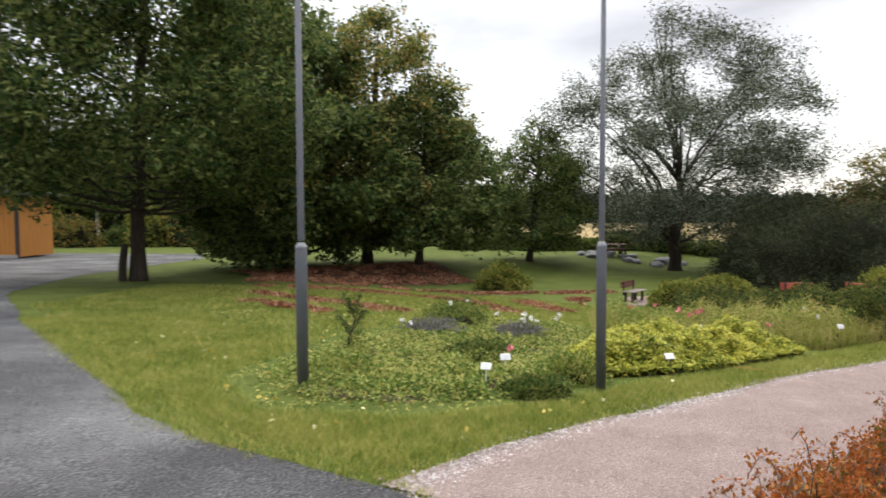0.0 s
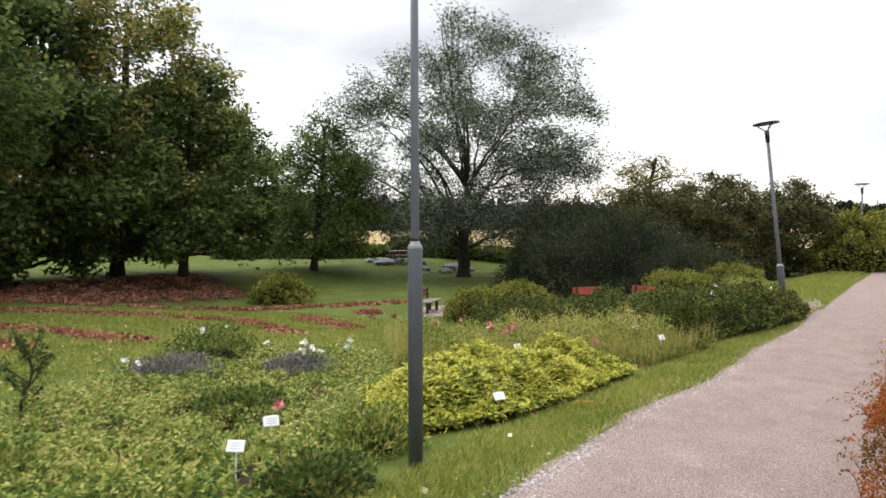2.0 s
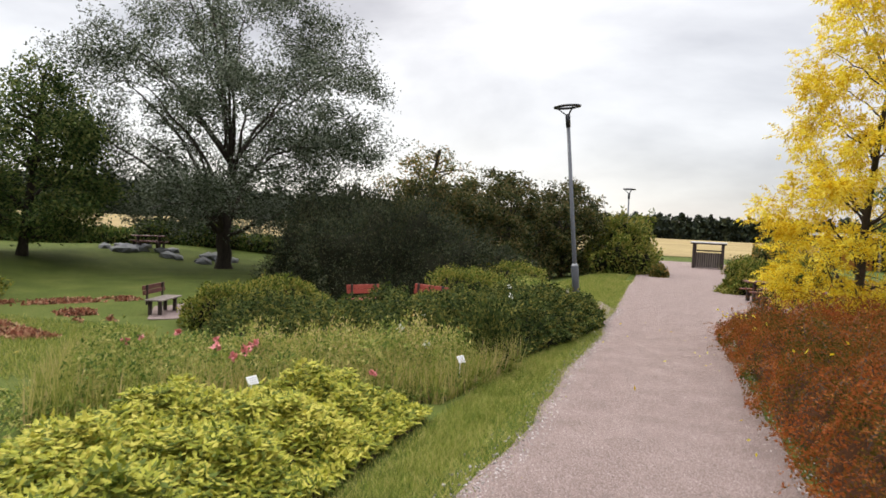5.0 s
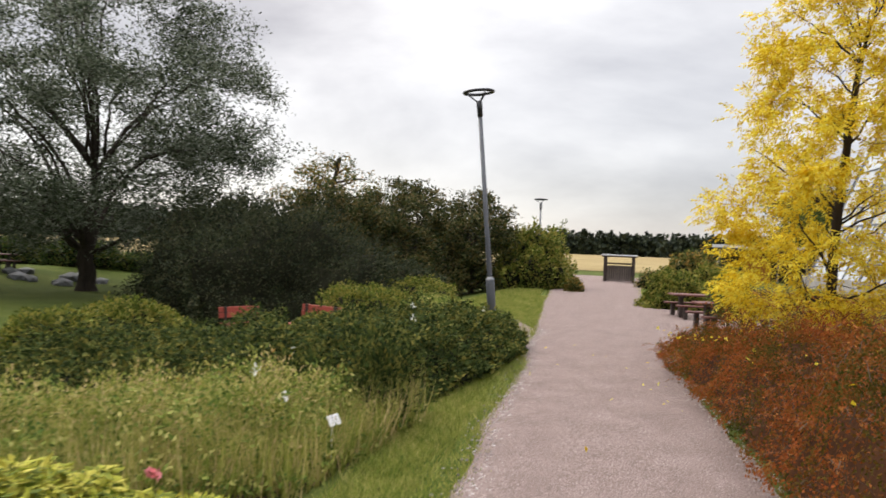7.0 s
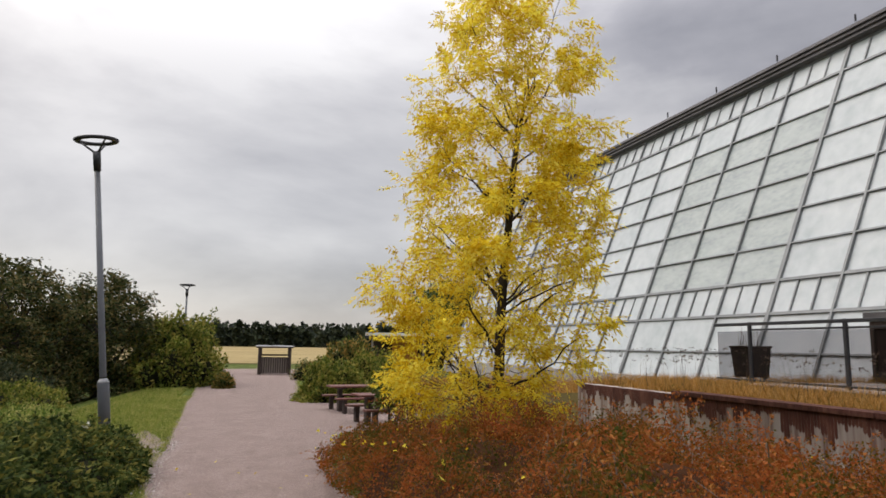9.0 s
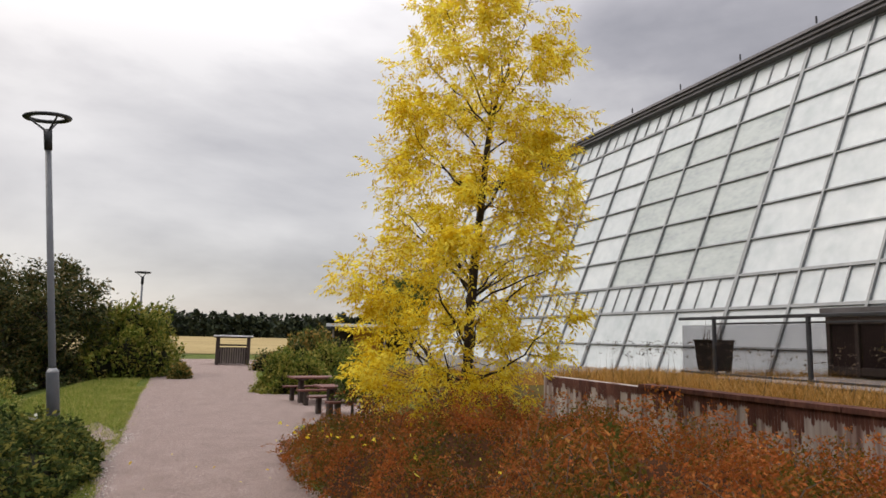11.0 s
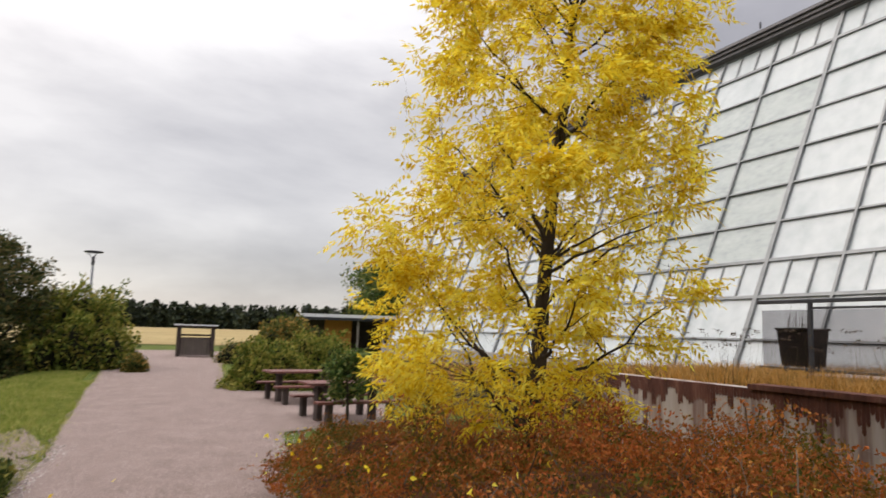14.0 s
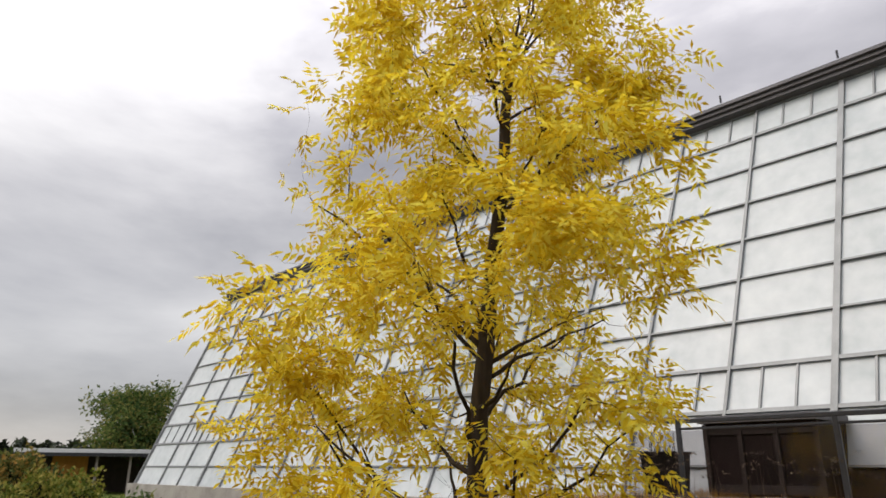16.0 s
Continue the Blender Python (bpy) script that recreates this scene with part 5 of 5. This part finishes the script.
bed("lime_perennials", LIME, 0.37, L_LIME, 52000, 0.068, "dense yellow-green perennials beside the grass verge", "perennials", 0.5, 2.3, 0.05, 0.42, 1.7, amp=0.6, lay=0.8)
BLUE = [(7.8, 13.4), (9.6, 14.4), (11.4, 15.7), (12.5, 17.0), (12.1, 19.3), (9.8, 20.3), (7.4, 20.8), (5.2, 20.6), (4.3, 18.2), (4.0, 15.9), (5.8, 14.9)]
# near-black mound: shade among the rose stems painted as colour
mound("bed_soil", BLUE, 0.34, SHADE_CORE, "near-black mound painting the shade among the rose stems", 80, 0.6, shape=bed_top)
bed("rose_bed", BLUE, 0.57, L_BLUE, 98000, 0.071, "dense bed of bluish-green roses and peonies", "rose bed", 0.5, 1.7, 0.1, 0.3, 1.5, shape=bed_top, amp=0.75, lay=0.5)
TALLP = [(5.9, 11.8), (7.8, 13.1), (7.6, 13.5), (5.8, 14.8), (4.0, 15.8), (3.0, 17.4), (2.4, 16.0), (2.3, 13.8), (2.2, 11.8), (3.4, 11.95), (4.6, 12.15), (5.5, 11.9)]
mound("bed_soil", TALLP, 0.06, SOIL, "soil under the tall grass", 50, 0.6)
q_, d_ = scatter(TALLP, 19000)
v, f = blades(np.column_stack([q_, lie(q_[:, 0], q_[:, 1])]), 0.46, 0.013, 0.22)
tagged(quick("tall_grass", v, f, L_TALL), "tall pale grass and seed heads in the bed", "grass", kind="stuff")
bed("meadow_herbs", TALLP, 0.46, L_BED, 34000, 0.055, "green herbs among tall grass", "herbs", 0.4, 2.2, 0.4, 0.05, 2.2, amp=0.8)
bed("pale_plumes", [(6.0, 12.0), (7.5, 13.1), (5.9, 14.5), (4.4, 14.9), (3.6, 13.0)], 0.56, L_TALL, 24000, 0.045, "pale yellow-green flowering plumes", "perennials", 0.5, 2.6, 1.6, 0.25, 2.6, amp=0.8, gaps=-0.05)
bed("russet_herbs", [(7.0, 13.3), (7.6, 13.7), (5.9, 15.1), (4.3, 16.2), (3.4, 17.4), (3.1, 16.8), (5.4, 14.5)], 0.55, L_TURN, 9000, 0.06, "russet autumn stems before the roses", "perennials", 0.4, 2.4, 0.8, 0.1, 2.4, amp=0.8, gaps=-0.05)
HERBS = [(12.7, 19.6), (13.5, 20.8), (17.3, 25.3), (15.6, 26.3), (12.7, 22.6)]
bed("herb_patch", HERBS, 0.5, L_BED, 20000, 0.085, "tall green herbs and weeds beside the verge", "herbs", 0.5, 2.4, 0.8, 0.1, 1.6, amp=0.6)
for x, y, h in ((7.15, 13.1, 0.8), (7.5, 13.4, 0.6), (6.8, 13.8, 0.55)):
    shrub(x, y, 0.32, 0.3, h, L_BLUE, 1600, 0.06, "upright leafy rose in the tall grass", name="rose_bush", rough=0.4, up=0.6, heart=0.5, loose=0.25)
COVER = [(-1.35, 5.9), (0.1, 5.95), (1.2, 6.75), (1.95, 7.65), (2.0, 8.4), (1.6, 9.6), (2.6, 12.0), (2.3, 14.0), (0.4, 14.2), (-1.5, 12.2), (-2.2, 9.7), (-2.4, 7.2)]
COVER_IN = [(-0.9, 6.5), (0.1, 6.5), (1.0, 7.3), (1.4, 8.4), (1.1, 9.6), (1.9, 12.0), (1.7, 13.4), (0.4, 13.6), (-1.0, 11.9), (-1.6, 9.5), (-1.7, 7.6)]
mound("bed_soil", COVER_IN, 0.004, SOIL, "dark soil under the ground cover", 60, 0.5)
bed("ground_cover", COVER, 0.15, L_BED, 92000, 0.047, "patchy green ground-cover plants", "ground cover", 0.9, 1.6, 0.15, 0.03, 2.2, amp=0.9, gaps=-0.30, thin=1.2, lay=0.6)
bed("broad_leaves", [(0.0, 6.6), (0.9, 6.9), (1.7, 7.8), (1.8, 8.5), (0.6, 8.6), (-0.9, 8.0), (-1.2, 7.0)], 0.10, L_BED, 2000, 0.12, "broad green leaf rosettes in the ground cover", "ground cover", 0.4, 3.2, 0.5, 0.1, 2.0, amp=0.6, lay=0.5)
for x, y, r, h, lf, lb in ((-0.6, 11.2, 0.55, 0.27, L_LAV, "faded grey-violet lavender clump"), (-0.3, 12.4, 0.7, 0.5, L_MID, "green leafy perennial clump"), (0.95, 11.3, 0.5, 0.25, L_LAV, "faded grey-violet lavender clump"), (1.75, 8.15, 0.36, 0.30, L_BED, "green clump at the bed's edge"),
                           (0.5, 9.2, 0.5, 0.26, L_MID, "green leafy perennial clump"), (-1.0, 7.6, 0.45, 0.2, L_BED, "low pale green clump"), (1.3, 7.2, 0.4, 0.18, L_MID, "low green clump in the ground cover")):
    shrub(x, y, r, r * 0.85, h, lf, 2200, 0.05, lb, name="perennial_clump", rough=0.4, up=0.8, category="perennial", loose=0.3, heart=0.5)


def flower(x, y, z, r, material, label):
    ob = thing("flower", x, y, gz(x, y), rng.uniform(0, 360), label, "flower", "flowers in the beds")
    v, f = tube([(0.02, 0, 0), (0, 0, z)], [0.004, 0.003], 4)
    quick("stem", v, f, L_MID, ob)
    pts = np.zeros((14, 3))
    pts[:, 2] = z
    v, f = leaves(pts, r, r * 0.8, 0.5)
    quick("petals", v, f, material, ob)


for x, y, z, r in ((1.0, 11.0, 0.40, 0.06), (1.12, 11.1, 0.42, 0.06), (1.22, 11.05, 0.38, 0.05), (1.0, 11.4, 0.45, 0.06), (1.55, 11.2, 0.42, 0.05), (1.6, 11.6, 0.45, 0.05), (-1.05, 10.9, 0.30, 0.06), (-0.9, 10.95, 0.27, 0.05), (-0.4, 12.1, 0.52, 0.06), (-0.1, 12.4, 0.55, 0.05), (0.5, 11.7, 0.40, 0.05), (6.4, 14.0, 0.5, 0.07), (9.2, 15.6, 0.68, 0.06), (7.2, 15.0, 0.55, 0.06), (6.2, 12.8, 0.45, 0.06), (10.2, 17.2, 0.7, 0.06), (11.2, 16.6, 0.62, 0.06)):
    flower(x, y, z, r, PETAL_WHITE, "white rose blossom on a thin stem")
for x, y, z, r in ((0.95, 8.2, 0.36, 0.06), (3.6, 14.3, 0.62, 0.06), (3.2, 14.6, 0.55, 0.06), (3.9, 13.4, 0.6, 0.05), (3.0, 13.6, 0.58, 0.05), (3.84, 12.96, 0.55, 0.07), (3.9, 12.36, 0.5, 0.06), (4.07, 12.61, 0.52, 0.07), (4.25, 13.11, 0.56, 0.08), (4.9, 11.2, 0.46, 0.05)):
    flower(x, y, z, r, PETAL_PINK, "pink blossom on a thin stem")

# ---- strips of red leaf litter on the lawn ----
for a, b, w in (((-6.2, 15.7), (-3.4, 14.0), 0.7), ((-7.2, 18.3), (-1.75, 14.7), 0.8), ((-8.2, 20.6), (-0.8, 19.8), 0.8), ((-1.2, 20.5), (0.5, 17.0), 0.9), ((0.4, 22.4), (1.85, 19.3), 1.0), ((2.2, 23.8), (2.9, 21.7), 0.9), ((-9.5, 22.4), (3.8, 26.0), 0.9), ((-10.5, 24.5), (-3.3, 31), 5.0)):
    a, b = np.array(a), np.array(b)
    nrm = np.array([-(b - a)[1], (b - a)[0]]) / np.linalg.norm(b - a) * w / 2
    if w > 3:
        ruled("leaf_litter", [a - nrm, b - nrm], [a + nrm, b + nrm], LITTER, 40, 20, 0.016, "brown soil and leaf litter under the trees", "leaf litter", 1.4)
    q_, d_ = scatter([a - nrm, b - nrm, b + nrm, a + nrm], int(2200 + 1500 * np.linalg.norm(b - a)))
    q_ = q_[(rng.uniform(0, 1, len(q_)) < smooth(0, 0.35, d_)) & (bumps(q_, 1.3, 2) > -0.18)]
    v, f = leaves(np.column_stack([q_, lie(q_[:, 0], q_[:, 1]) + 0.03]), 0.085, 0.065, 0.0)
    tagged(quick("litter_leaves", v, f, L_LITTER), "loose red-brown leaves on the lawn", "leaf litter", kind="stuff")

# ---- grass blades on the nearer lawn and verge ----
VERGE = [(0.45, 4.5), (2.2, 6.75), (5.05, 9.9), (8.15, 12.9), (11.7, 16.3), (11.0, 15.75), (7.7, 13.3), (5.85, 11.6), (4.0, 9.55), (2.6, 8.4), (1.65, 7.1), (0.2, 5.95), (-1.6, 5.8), (-2.4, 6.9), (-5.1, 8.5), (-3.0, 6.4), (-1.3, 5.05), (-0.45, 4.75)]
q_, d_ = scatter(VERGE, 84000)
q_ = q_[rng.uniform(0, 1, len(q_)) < 0.25 + smooth(0, 0.3, d_)]
for line, most, n_ in ((PATH_L, 0.08, 3800), (EDGE[1:9], 0.06, 5000), (PATH_R[6:16], 0.10, 4000)):
    e_ = resample(line, n_)
    e_ = e_ + rng.normal(size=e_.shape) * most * (0.4 + np.abs(bumps(e_, 2.3, 6)) * 2)[:, None]
    q_ = np.concatenate([q_, e_])
NEARL = [(0.4, 4.25), (-0.5, 4.56), (-1.4, 4.85), (-3.1, 6.25), (-5.4, 8.35), (-8.4, 10.95), (-6.0, 13.0), (-2.2, 9.7), (-2.4, 7.2), (-1.35, 5.9), (0.1, 5.95), (1.2, 6.75)]
q_ = np.concatenate([q_, scatter(NEARL, 62000)[0]])
edge_ = resample(PATH_L, 6000)[:3400]
cross_ = np.gradient(edge_, axis=0)
cross_ = unit(np.column_stack([-cross_[:, 1], cross_[:, 0]]))
pick_ = rng.integers(0, len(edge_), 46000)
q_ = np.concatenate([q_, edge_[pick_] + cross_[pick_] * (rng.uniform(0, 1, 46000) ** 1.2 * 0.85 - 0.03)[:, None]])
q_ = q_[~inside(PATCH, q_[:, 0], q_[:, 1]) | (rng.uniform(0, 1, len(q_)) < 0.4)]
v, f = blades(np.column_stack([q_, lie(q_[:, 0], q_[:, 1])]), 0.072, 0.007, 0.6)
tagged(quick("verge_grass", v, f, L_GRASS), "short uneven grass along the path", "grass", kind="stuff")
FARL = [(-2.4, 6.9), (-5.3, 8.7), (-10, 13), (-11, 20), (0, 24), (4.0, 21), (2.6, 15), (0.4, 14.2), (-1.5, 12.2), (-2.2, 9.7)]
q_, d_ = scatter(FARL, 120000)
q_ = q_[rng.uniform(0, 1, len(q_)) < 0.35 + smooth(0, 0.8, d_)]
v, f = blades(np.column_stack([q_, lie(q_[:, 0], q_[:, 1])]), 0.075, 0.012, 0.5)
tagged(quick("lawn_grass", v, f, L_GRASS), "mown lawn grass", "grass", kind="stuff")
FARR = [(12.9, 17.8), (19.0, 23.7), (25.5, 30.0), (22.3, 29.2), (17.3, 26), (13.2, 20.6), (12.2, 18.5)]
q_, d_ = scatter(FARR, 40000)
q_ = q_[~inside(PATCH, q_[:, 0], q_[:, 1]) | (rng.uniform(0, 1, len(q_)) < 0.4)]
v, f = blades(np.column_stack([q_, lie(q_[:, 0], q_[:, 1])]), 0.08, 0.013, 0.5)
tagged(quick("verge_grass", v, f, L_GRASS), "short uneven grass along the path", "grass", kind="stuff")
q_, d_ = scatter([(-2.2, 6.4), (-6, 9), (-6, 16), (1.5, 18), (3.5, 12), (3.2, 8), (0.5, 4.6), (-1.2, 4.9)], 420)
v, f = leaves(np.column_stack([q_, lie(q_[:, 0], q_[:, 1]) + 0.05]), 0.06, 0.04, 0.0)
tagged(quick("fallen_leaves", v, f, L_FALLEN), "pale fallen leaves on the lawn", "fallen leaves", kind="stuff")

# ---- pebbles along the path's edges ----
lp = np.repeat(resample(PATH_L, 4000)[:1500], 2, 0)
q_ = lp + rng.normal(size=lp.shape) * 0.11 + np.array([0.09, -0.09])
rp = resample(PATH_R, 4000)[:1900]
q2 = rp + rng.normal(size=rp.shape) * 0.13
ca, cb = resample(PATH_L, 3000), resample(PATH_R, 3000)
ct = rng.uniform(0.05, 0.95, 3000)[:, None]
cq = (ca * (1 - ct) + cb * ct)[:1700]
bq, _ = scatter([(0.6, 3.9), (0.42, 4.25), (1.15, 5.35), (2.2, 6.5), (3.6, 8.1), (3.75, 7.8), (2.7, 6.5), (1.9, 5.2), (1.5, 4.0)], 4600)
q_ = np.concatenate([q_, bq, q2, cq])
rr = rng.uniform(0.005, 0.019, len(q_))
rr[-1700:] *= 0.45
oct_v = np.array([(1, 0, 0), (-1, 0, 0), (0, 1, 0), (0, -1, 0), (0, 0, 0.7), (0, 0, -0.7)])
oct_f = np.array([(0, 2, 4), (2, 1, 4), (1, 3, 4), (3, 0, 4), (2, 0, 5), (1, 2, 5), (3, 1, 5), (0, 3, 5)])
pv = (np.column_stack([q_, lie(q_[:, 0], q_[:, 1]) + 0.027])[:, None] + oct_v[None] * rr[:, None, None] * rng.uniform(0.6, 1.3, (len(q_), 6, 1))).reshape(-1, 3)
pf = (oct_f[None] + (np.arange(len(q_)) * 6)[:, None, None]).reshape(-1, 3)
tagged(quick("edge_pebbles", pv, pf, PEBBLE), "loose pebbles along the path's edges", "pebbles", kind="stuff")

# ---- stones and tables far across the lawn ----
for i in range(26):
    x, y = 5.9 + rng.normal() * 1.5, 40.2 + rng.normal() * 0.8
    bm = bmesh.new()
    bmesh.ops.create_icosphere(bm, subdivisions=1, radius=1)
    for vv in bm.verts:
        vv.co = Vector((vv.co.x * 0.45, vv.co.y * 0.35, vv.co.z * 0.2)) * rng.uniform(0.8, 1.2)
    st = part("stone", bm, STONE)
    st.matrix_basis = pose(x, y, gz(x, y) + 0.06, 0, 0, rng.uniform(0, 180)) @ Matrix.Scale(rng.uniform(0.6, 1.3), 4)
    tagged(st, "flat grey stone in the stone garden", "stone", "stone garden")
picnic_table(5.0, 41.0, 10, "grey picnic table beside the stone garden")

# ---- far woods on the horizon ----
pts = []


def wood_far(deg):
    """Distance of the wood's edge in a direction."""
    return 300 - 90 * smooth(40, 95, deg) - 135 * smooth(100, 125, deg)


for i in range(800):
    deg = -2 + 178 * i / 800 + rng.uniform(-0.1, 0.1)
    az = radians(deg)
    far = float(wood_far(deg)) + rng.uniform(-4, 10)
    h = (8.3 + 1.5 * noise.noise((i * 0.03, 2, 0)) + 0.8 * rng.normal()) * far / 300 * (1 + 0.5 * smooth(60, 95, deg) + 1.8 * smooth(100, 125, deg))
    m = 60
    u = rng.uniform(0, 1, m) ** 0.7
    r = (1 - u * 0.8) * 3.2 * rng.uniform(0.4, 1.1, m) * far / 300
    th = rng.uniform(0, 2 * np.pi, m)
    pts.append(np.column_stack([far * math.cos(az) + r * np.cos(th), far * math.sin(az) + r * np.sin(th), 0.3 + h * u]))
v, f = leaves(np.concatenate(pts), 2.0, 1.6, 0.2)
woods = quick("far_woods", v, f, L_WOOD)
tagged(woods, "dark mixed forest on the horizon", "forest", kind="stuff")
aa = np.radians(np.linspace(-6, 178, 120))
fr = 4 + wood_far(np.degrees(aa))
tv = np.concatenate([np.column_stack([fr * np.cos(aa), fr * np.sin(aa), np.full(120, -1.0)]), np.column_stack([fr * np.cos(aa), fr * np.sin(aa), 6.4 * fr / 300 * (1 + 0.5 * smooth(60, 95, np.degrees(aa)) + 1.8 * smooth(100, 125, np.degrees(aa))) + 0.6 * np.sin(aa * 90) + 0.8 * np.sin(aa * 37)])])
back = quick("backdrop", tv, [(i, i + 1, 121 + i, 120 + i) for i in range(119)], L_WOOD)
tagged(back, "dark depth of the far forest", "forest", kind="structure")
